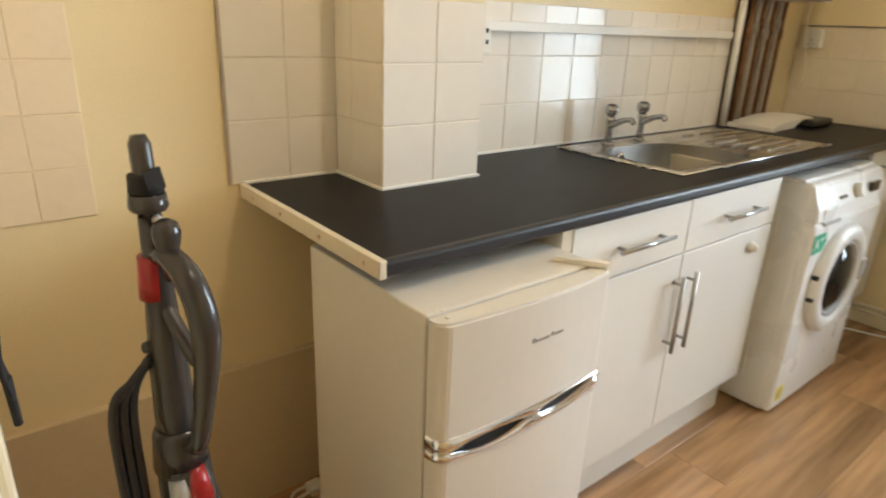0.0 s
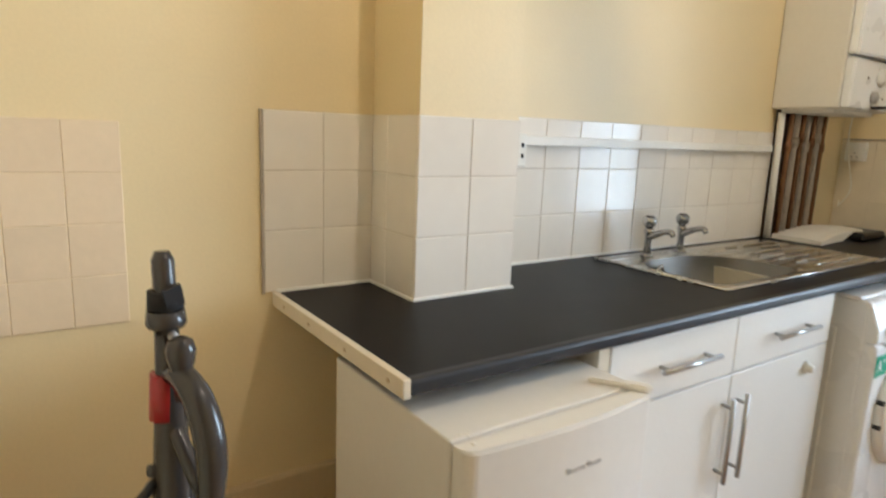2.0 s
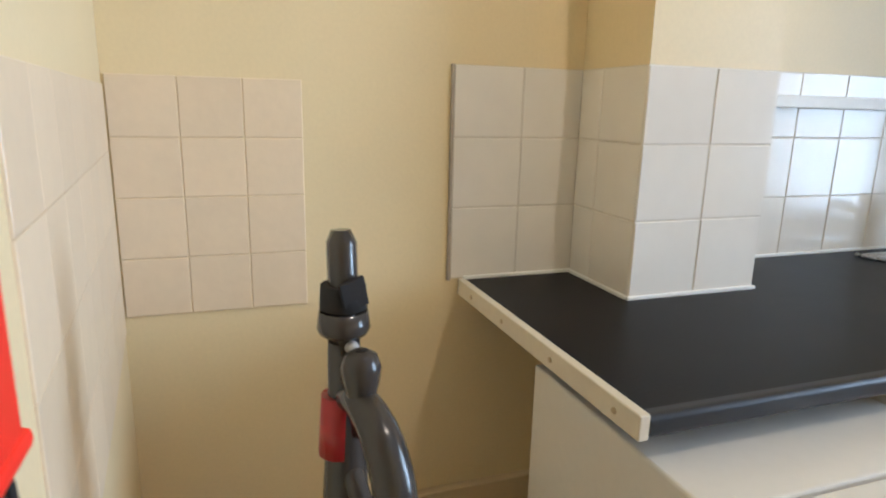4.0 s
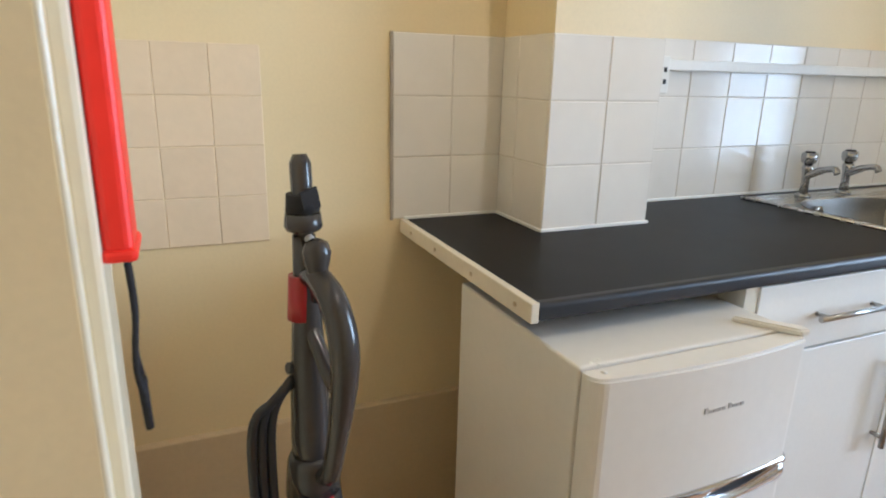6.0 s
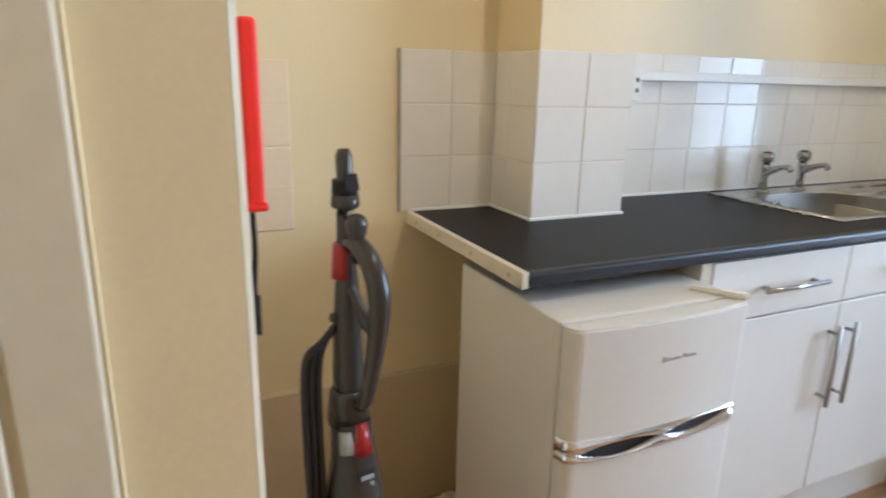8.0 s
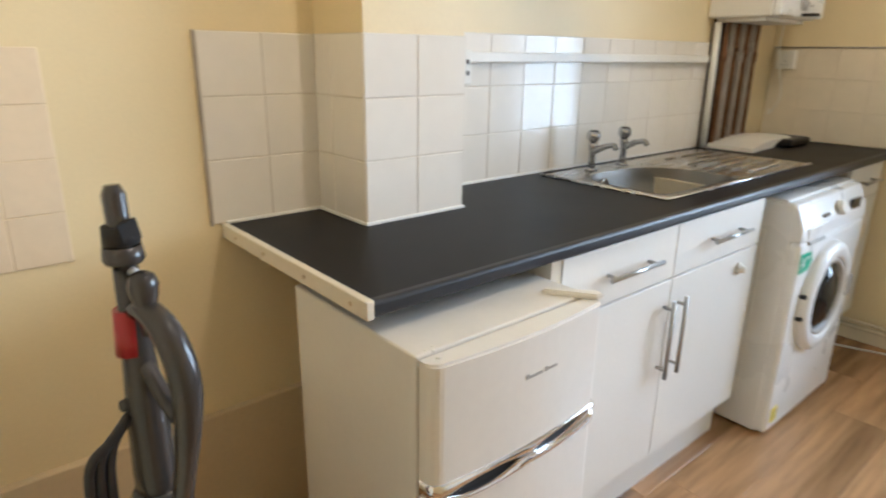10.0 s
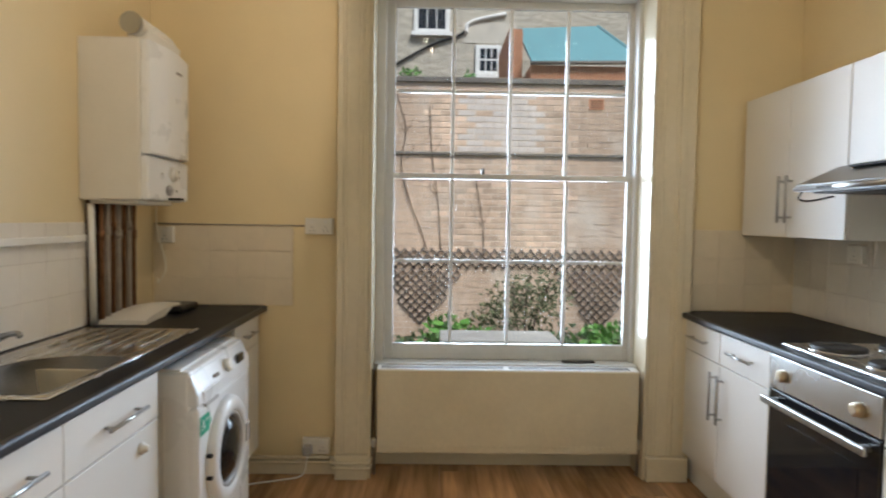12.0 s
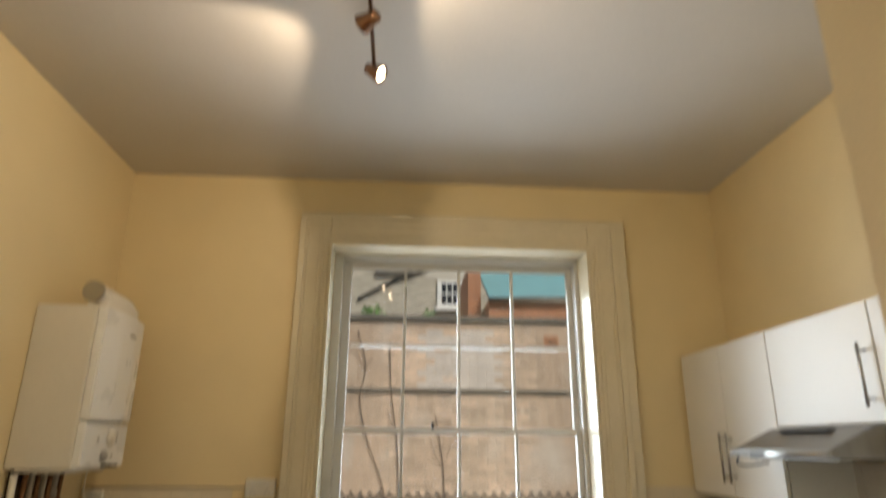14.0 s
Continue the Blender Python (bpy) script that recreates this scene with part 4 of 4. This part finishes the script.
loop = curve([vp(0.006, 1.012), vp(0.030, 1.016), vp(0.060, 1.002), vp(0.080, 0.974), vp(0.088, 0.940), vp(0.085, 0.905), vp(0.074, 0.855), vp(0.058, 0.80), vp(0.046, 0.768), vp(0.030, 0.757), vp(0.008, 0.762)], 6)
part("loop_handle", tube(loop, [0.0125 + 0.0045 * math.sin(math.pi * min(1, k / 40)) for k in range(len(loop))], 14), PLASTIC_GREY, vac)
part("handle_brace", tube(curve([vp(0.01, 0.945), vp(0.030, 0.925), vp(0.052, 0.902), vp(0.074, 0.890)], 5), 0.0095, 12), PLASTIC_GREY, vac)
part("collar", tube([vp(0.0, 0.715), vp(0.0, 0.765), vp(0, 0.775)], [0.0354, 0.0317, 0.0268], 18), PLASTIC_GREY, vac)
part("neck", tube([vp(0.01, 0.52), vp(0.012, 0.60), vp(0.010, 0.66), vp(0.004, 0.72)], [0.0561, 0.0464, 0.0366, 0.0329], 18), PLASTIC_GREY, vac)
part("red_button", tube([vp(0.036, 0.672), vp(0.026, 0.722)], [0.0183, 0.0134], 12), PLASTIC_RED, vac, "red release button")
part("silver_badge", tube([vp(0.026, 0.676, 0.018), vp(0.020, 0.712, 0.018)], [0.0159, 0.0134], 12), PLASTIC_LIGHT, vac)
plate = part("label_plate", block(-0.015, 0.015, -0.003, 0.003, -0.018, 0.018, bevel=0.002), BLACK, vac)
plate.matrix_basis = Matrix.Translation(vp(0.049, 0.630)) @ pose(0, 0, 0, 0, 0, 10)
for z in (-0.008, 0.006):
    b = part("label_bar", block(-0.011, 0.011, -0.0040, -0.0030, z - 0.004, z + 0.004), PLASTIC_LIGHT, plate)
part("bin", tube([vp(0.02, 0.17), vp(0.02, 0.21), vp(0.018, 0.46), vp(0.012, 0.54)], [0.062, 0.072, 0.068, 0.048], 22), PLASTIC_LIGHT, vac)
part("cyclone_cap", tube([vp(0.015, 0.45), vp(0.012, 0.53)], [0.074, 0.054], 22), PLASTIC_GREY, vac)
part("ball", lathe([(0.02, -0.09), (0.07, -0.065), (0.09, 0), (0.07, 0.065), (0.02, 0.09)], Matrix.Translation(vp(0.01, 0.11)) @ pose(0, 0, 0, 0, 90, 15), 22), PLASTIC_GREY, vac)
part("cleaner_head", block(VX - 0.13, VX + 0.16, VY - 0.26, VY - 0.10, 0.0, 0.07, bevel=0.02, seg=3), PLASTIC_GREY, vac)
for k in range(3):
    o = 0.038 + 0.012 * k
    part("hose", tube(curve([vp(-0.004, 0.882, 0.012), vp(0, 0.878 - 0.008 * k, o * 0.75), vp(0, 0.835, o + 0.013), vp(0, 0.72, o + 0.016), vp(0, 0.50, o + 0.012), vp(0.01, 0.24, o + 0.02)], 7), 0.0058, 10), BLACK, vac, "black hose loop")
part("cable_hook", tube([vp(-0.004, 0.893, 0.008), vp(-0.004, 0.897, 0.026)], [0.010, 0.007], 10), BLACK, vac)

# ---- red handled brush hanging on the alcove wall ----
hang = thing("red_handle", "bright red flat plastic handle hanging by the entrance with black straps", "cleaning tool")
part("sleeve", block(0.094, 0.111, 0.610, 0.659, 1.122, 1.289, bevel=0.005, seg=3), RED_BRIGHT, hang)
part("flange", block(0.093, 0.113, 0.608, 0.661, 1.118, 1.126, bevel=0.003), RED_BRIGHT, hang)
for dy, low in ((0.0, 1.0), (0.010, 1.01)):
    part("strap", tube(curve([(0.103, 0.648 + dy, 1.115), (0.104, 0.652 + dy, 1.07), (0.101, 0.650 + dy, low + 0.03), (0.104, 0.658 + dy, low)], 5), 0.0021, 8), STRAP, hang, "black hanging strap")
part("strap_end", tube([(0.103, 0.656, 1.02), (0.104, 0.664, 0.975)], [0.0035, 0.003], 8), STRAP, hang)
part("hook", tube([(0.085, 0.637, 1.25), (0.096, 0.637, 1.25)], 0.003, 8), NICKEL, hang)


# ---- garden ----
structure("ground", block(3.75, 60, -40, 40, -0.6, -0.30), SOIL, "dark garden soil and paving outside the window")
slab = thing("garden_slab", "pale stone slab set in the planting bed", "paving slab")
part("slab", block(6.2, 6.75, -1.22, -0.02, -0.302, 0.17, bevel=0.01), STONE, slab)
GX = 8.0
gw = structure("garden_wall", block(GX + 0.0065, GX + 0.25, -7, 6, -0.35, 3.12), MORTAR, "weathered buff brick garden wall with a dark coping", "wall")
part("coping", block(GX - 0.04, GX + 0.29, -7, 6, 3.10, 3.17, bevel=0.01), COPING, gw, "dark stained coping")
part("string_course", block(GX - 0.035, GX + 0.02, -7, 6, 2.19, 2.225, bevel=0.006), COPING, gw, "dark stained ledge")
vent = thing("air_brick", "small dark red air brick in the garden wall", "vent")
part("vent_plate", block(GX - 0.012, GX + 0.02, -2.09, -1.90, 2.80, 2.93), BRICK_RED, vent)
for k in range(4):
    part("vent_slot", block(GX - 0.0135, GX - 0.011, -2.075, -1.915, 2.815 + k * 0.028, 2.825 + k * 0.028), DARK, vent)

# trellis: leaning laths in a fan, and a strip
for y0, y1, z0, z1, cut in ((0.75, -2.6, 0.74, 1.0, False), (0.78, -0.35, 0.02, 0.74, True), (-1.45, -2.7, 0.02, 0.74, True)):
    tr = thing("trellis", "grey weathered diamond trellis against the garden wall", "trellis", "garden trellises")
    w, h, step = y0 - y1, z1 - z0, 0.115
    for sign in (1, -1):
        k = -h
        while k < w + h:
            pts = []
            for s in (0, h):
                pts.append((k + (s if sign > 0 else -s) + (0 if sign > 0 else h), s))
            (a, za), (c, zc) = pts
            if cut:
                # panel narrows towards its foot
                mid, keep = w / 2, []
                for n in range(13):
                    u = n / 12
                    yy, zz = a + (c - a) * u, za + (zc - za) * u
                    if abs(yy - mid) < 0.12 + (w / 2 - 0.12) * zz / h:
                        keep.append((yy, zz))
                if len(keep) < 2:
                    k += step
                    continue
                (a, za), (c, zc) = keep[0], keep[-1]
            lo, hi = max(min(a, c), 0), min(max(a, c), w)
            if hi - lo > 0.03 and abs(c - a) > 1e-6:
                sl = (zc - za) / (c - a)
                pa, pb = (lo, za + sl * (lo - a)), (hi, za + sl * (hi - a))
                part("lath", tube([(GX - 0.03 - 0.012 * sign, y0 - pa[0], z0 + pa[1]), (GX - 0.03 - 0.012 * sign, y0 - pb[0], z0 + pb[1])], 0.011, 4), TRELLIS, tr)
            k += step


def clump(bm, cx, cy, cz, r, n, leaf, tall=1.0, rng=random.Random(5)):
    for _ in range(n):
        d = Vector((rng.gauss(0, 1), rng.gauss(0, 1), rng.gauss(0, 1)))
        d = d.normalized() * r * rng.random() ** 0.45
        p = Vector((cx, cy, cz)) + Vector((d.x * 0.7, d.y, d.z * tall))
        a = Vector((rng.gauss(0, 1), rng.gauss(0, 1), rng.gauss(0.4, 0.8))).normalized()
        b = a.orthogonal().normalized()
        l = leaf * rng.uniform(0.6, 1.3)
        q = [bm.verts.new(p + v) for v in (Vector(), a * l * 0.5 + b * l * 0.28, a * l, a * l * 0.5 - b * l * 0.28)]
        bm.faces.new(q)
    return bm


def plant(name, label, places, leaf, mat, stems, category):
    t = thing(name, label, category)
    bm = bmesh.new()
    for x, y, z, r, n, tall in places:
        clump(bm, x, y, z, r, n, leaf, tall)
    tagged(part("foliage", bm, mat, t), kind="stuff")
    for a, b in stems:
        part("stem", tube(curve([a, ((a[0] + b[0]) / 2 + 0.03, (a[1] + b[1]) / 2 + 0.05, (a[2] + b[2]) / 2), b], 4), 0.012, 6), BARK, t)


plant("shrub", "sparse olive-green twiggy shrub in the bed", [(7.4, -0.95, 0.35, 0.45, 420, 0.9), (7.4, -1.25, 0.45, 0.40, 360, 0.9), (7.3, -0.62, 0.15, 0.35, 260, 0.8)], 0.07, LEAF_DRY,
      [((7.4, -1.1, -0.3), (7.4, -0.9, 0.6)), ((7.4, -1.1, -0.3), (7.4, -1.35, 0.65)), ((7.4, -1.1, -0.3), (7.4, -1.1, 0.75))], "shrub")
plant("leafy_plant", "bright green broad-leaved plant beside the stone slab", [(7.0, -0.15, 0.0, 0.32, 170, 0.8), (6.9, -0.45, -0.08, 0.28, 130, 0.7)], 0.15, LEAF_BRIGHT, [((7.0, -0.15, -0.3), (7.0, -0.2, 0.1)), ((6.9, -0.45, -0.3), (6.9, -0.45, 0))], "plant")
plant("leafy_plant", "bright green low plant by the garden wall", [(7.3, -1.95, -0.05, 0.36, 300, 0.6)], 0.10, LEAF_BRIGHT, [((7.3, -1.95, -0.3), (7.3, -1.95, 0))], "plant")
plant("low_planting", "dark green mixed low planting in the bed", [(7.2, 0.5, -0.2, 0.4, 260, 0.5), (7.5, 0.1, -0.2, 0.4, 260, 0.5), (7.5, -1.5, -0.15, 0.5, 300, 0.5), (7.4, -2.5, -0.1, 0.5, 300, 0.6)], 0.09, LEAF, [((7.2, 0.5, -0.3), (7.2, 0.5, -0.1))], "plants")
plant("wall_top_plant", "small green weeds growing on the wall coping", [(8.15, 0.38, 3.22, 0.16, 90, 0.6), (8.15, -0.35, 3.20, 0.10, 40, 0.5)], 0.07, LEAF_BRIGHT, [((8.15, 0.38, 3.16), (8.15, 0.36, 3.26))], "plant")
vine = thing("bare_vine", "bare brown climbing stems on the brick wall", "vine")
for pts in (((0.52, 2.95), (0.42, 2.5), (0.45, 2.1), (0.36, 1.6), (0.15, 1.05), (0.05, 0.4)), ((0.12, 2.8), (0.10, 2.2), (0.0, 1.6), (-0.02, 1.0)), ((-0.45, 1.9), (-0.55, 1.3), (-0.6, 0.8)), ((0.15, 1.05), (0.3, 0.9), (0.5, 0.95))):
    part("stem", tube(curve([(GX - 0.02, y + random.uniform(-0.035, 0.035), z) for y, z in pts], 5), 0.0055, 6), BARK, vine)
for y, z, dy, dz in ((0.43, 2.45, 0.12, 0.25), (0.45, 2.1, -0.14, 0.22), (0.36, 1.6, 0.1, 0.3), (0.02, 1.7, 0.12, 0.28), (0.10, 2.2, -0.13, 0.2), (-0.55, 1.3, 0.14, 0.3), (-0.55, 1.3, -0.12, 0.26), (0.42, 2.5, -0.1, 0.15)):
    part("twig", tube(curve([(GX - 0.015, y, z), (GX - 0.03, y + dy * 0.5, z + dz * 0.35), (GX - 0.02, y + dy, z + dz)], 4), [0.004] * 5 + [0.0025] * 4, 5), BARK, vine)

# houses beyond
house = thing("brick_house", "grey-brown brick house with white sash windows behind the garden wall", "house")
part("wall", block(14.0, 14.6, -2.3, 8, -0.3, 8.5), STOCK, house)
for yc, z0, z1, w in ((0.14, 5.50, 6.6, 0.80), (-1.13, 4.60, 5.25, 0.58)):
    w1 = part("window", block(13.93, 14.02, yc - w / 2, yc + w / 2, z0, z1, bevel=0.01), GLOSS_WHITE, house, "white sash window")
    for r0, r1 in ((z0 + 0.08, (z0 + z1) / 2 - 0.02), ((z0 + z1) / 2 + 0.02, z1 - 0.08)):
        for k in range(3):
            a = yc - w / 2 + 0.09 + k * (w - 0.18) / 3
            part("pane", block(13.925, 13.931, a + 0.012, a + (w - 0.18) / 3 - 0.012, r0, r1), DARK_GLASS, w1)
    part("sill", block(13.86, 14.02, yc - w / 2 - 0.05, yc + w / 2 + 0.05, z0 - 0.08, z0), GLOSS_WHITE, w1)
part("render_band", block(13.985, 14.001, -1.75, -0.55, 5.30, 5.75), RENDERED, house, "pale rendered patch")
part("downpipe", tube(curve([(13.95, 1.0, 4.75), (13.95, 0.2, 5.2), (13.95, -0.4, 5.42), (13.95, -0.6, 5.55)], 5), 0.03, 8), BLACK, house, "dark sloping waste pipe")
part("downpipe", tube(curve([(13.95, -0.62, 5.5), (13.95, -0.72, 5.75), (13.95, -1.5, 5.95)], 5), 0.04, 8), GLOSS_WHITE, house, "pale pipe")
part("roof", prism([(13.8, -2.4), (15, -2.4), (15, 8), (13.8, 8)], 8.5, 8.7), COPING, house)
annex = thing("brick_annexe", "orange brick annexe with a blue-green pitched roof", "house")
part("wall", block(11.02, 13.4, -4.2, -1.62, -0.3, 4.10), BRICK_RED, annex)
part("gable", prism([(11.6, -1.55), (13.4, -1.55), (13.4, -1.30), (11.6, -1.30)], -0.3, 4.9), BRICK_RED, annex)
bm = bmesh.new()
q = [(10.95, -1.62, 4.10), (10.95, -3.6, 4.15), (13.0, -3.3, 5.36), (13.0, -1.62, 5.28)]
lo = [bm.verts.new(p) for p in q]
hi = [bm.verts.new((x, y, z + 0.06)) for x, y, z in q]
bm.faces.new(lo[::-1]), bm.faces.new(hi)
for i in range(4):
    bm.faces.new((lo[i], lo[(i + 1) % 4], hi[(i + 1) % 4], hi[i]))
bmesh.ops.recalc_face_normals(bm, faces=bm.faces)
part("roof", bm, TEAL, annex, "blue-green sheet roof")
part("gutter", tube([(10.92, -1.6, 4.11), (10.92, -3.65, 4.16)], 0.035, 8), COPING, annex)
part("ridge_trim", tube([(10.95, -3.6, 4.2), (13.0, -3.3, 5.41)], 0.04, 8), TEAL, annex)
third = thing("brick_house", "tall buff brick house at the end of the gardens", "house")
part("wall", block(17, 18, -12, -2.2, -0.3, 9), STOCK, third)
part("roof", block(16.9, 18.1, -12.1, -2.2, 9, 9.3), COPING, third)


# ---- tiles, planks, bricks ----
def tiling(parent, origin, facing, us, zs, mat, gap=0.0011, proud=0.005, name="tile"):
    """Tiles between the lines us (along the wall) and zs (heights) on a wall face at origin, and the joint bed behind them."""
    base = pose(*origin, 0, 0, wall_turn(facing))
    bm = block(us[0], us[-1], -proud * 0.6, 0.0, zs[0], zs[-1])
    bm.transform(base)
    part("grout_bed", bm, {TILE: GROUT, PAINT_TILE: PAINT}.get(mat, mat), parent)
    cache = {}
    for a, c in zip(us, us[1:]):
        for za, zc in zip(zs, zs[1:]):
            key = (round(c - a, 4), round(zc - za, 4))
            if key not in cache:
                w, h = key[0] / 2 - gap, key[1] / 2 - gap
                cache[key] = mesh_of(name, block(-w, w, -proud, -0.0005, -h, h, bevel=0.0015, seg=1), mat)
            tilt = pose(0, 0, 0, random.uniform(-0.25, 0.25), 0, random.uniform(-0.25, 0.25))
            piece(name, cache[key], base @ pose((a + c) / 2, 0, (za + zc) / 2) @ tilt, parent)


ROWS_Z = (0.902, 1.046, 1.183, 1.318)


def lines(a, b, step):
    out = [a]
    while out[-1] + step * 1.25 < b:
        out.append(out[-1] + step)
    return out + [b]


tiling(wall_north, (0, NORTH, 0), "s", (0.592, 0.736, 0.868), ROWS_Z, TILE)
tiling(column, (0, 1.34, 0), "s", (0.866, 1.012, 1.158), ROWS_Z, TILE)
tiling(column, (0.87, 0, 0), "w", (-1.545, -1.47, -1.338), ROWS_Z, TILE)
tiling(wall_north, (0, NORTH, 0), "s", lines(1.157, 2.74, 0.1455), (0.902, 1.046, 1.187, 1.336), TILE)
tiling(wall_north, (0, NORTH, 0), "s", (0.004, 0.110, 0.212, 0.311), (0.874, 0.976, 1.080, 1.180, 1.280), PAINT_TILE, 0.0004, 0.005)
# wall_turn "w": local u runs along -y, so heights stay and u = -y
wt = bpy.data.objects["wall_east"]
west = bpy.data.objects["wall_west"]
along = pose(0.0005, 1.545, 0, 0, 0, 90 + math.degrees(math.atan2(0.083, 0.95)))
wt_tile = mesh_of("tile", block(-0.0509, 0.0509, -0.0025, 0.001, -0.0518, 0.0518, bevel=0.0007, seg=1), PAINT_TILE)
for col in range(7):
    for row in range(4):
        piece("tile", wt_tile, along @ pose(-0.053 - col * 0.102, 0, 0.899 + row * 0.104), west)
structure("trim_tile_end", block(0.586, 0.592, 1.541, 1.5495, 0.900, 1.318, bevel=0.001), PIPE_GREY, "dull grey-brown edge strip beside the white tiles", "trim")
tiling(wt, (EAST, 0, 0), "w", lines(-1.545, -0.815, 0.1455), (0.902, 1.046, 1.187, 1.32), TILE_OLD, 0.0005)
tiling(wt, (EAST, 0, 0), "w", lines(1.305, 1.855, 0.1455), (0.902, 1.046, 1.187, 1.336), TILE_OLD, 0.0005)
tiling(bpy.data.objects["wall_south"], (0, SOUTH, 0), "n", lines(-3.365, -0.75, 0.1455), (0.902, 1.046, 1.187, 1.336, 1.48), TILE_SOUTH, 0.0006)

rng = random.Random(3)
y = -1.88
plank_cache = {}
while y < 1.56:
    x = -1.65 - rng.uniform(0, 1.1)
    while x < 3.55:
        a, c = max(x, -1.65), min(x + 1.2, 3.56)
        if c - a > 0.05:
            key = round(c - a, 2)
            if key not in plank_cache:
                plank_cache[key] = mesh_of("plank", block(-key / 2 + 0.0006, key / 2 - 0.0006, -0.0945, 0.0945, -0.012, 0, bevel=0.0012, seg=1), WOOD)
            piece("plank", plank_cache[key], pose((a + c) / 2, y + 0.095, rng.uniform(-0.0003, 0.0)), floor)
        x += 1.2
    y += 0.19

# garden wall bricks
brick = mesh_of("brick", block(0.002, 0.03, -0.1065, 0.1065, -0.0325, 0.0325, bevel=0.004, seg=1), BRICK)
pale = mesh_of("brick", block(0.002, 0.03, -0.1065, 0.1065, -0.0325, 0.0325, bevel=0.004, seg=1), BRICK_PALE)
count = 0
verts, faces = [], []
for row in range(44):
    z = -0.22 + row * 0.0755
    if z > 3.08 or abs(z - 2.207) < 0.045:
        continue
    for col in range(28):
        yy = -4.0 + col * 0.2215 + (0.11 if row % 2 else 0)
        m = pose(GX + rng.uniform(-0.004, 0.004), yy, z, rng.uniform(-0.6, 0.6), 0, rng.uniform(-0.6, 0.6))
        if -1.75 < yy < 0.15 and 0.70 < z < 3.02 and count < 300:
            washed = -1.3 < yy < -0.3 and z > 2.24 and rng.random() < 0.85
            piece("brick", pale if washed else brick, m, gw)
            count += 1
        else:
            b = len(verts)
            verts += [tuple(m @ Vector((sx, sy * 0.1065, sz * 0.0325))) for sx in (0.002, 0.03) for sy in (-1, 1) for sz in (-1, 1)]
            faces += [tuple(b + i for i in f) for f in ((0, 1, 3, 2), (4, 6, 7, 5), (0, 2, 6, 4), (1, 5, 7, 3), (0, 4, 5, 1), (2, 3, 7, 6))]
me = bpy.data.meshes.new("brickwork")
me.from_pydata(verts, [], faces)
me.materials.append(BRICK)
ob = new("brickwork", me)
ob.parent = gw
tagged(ob, kind="stuff")
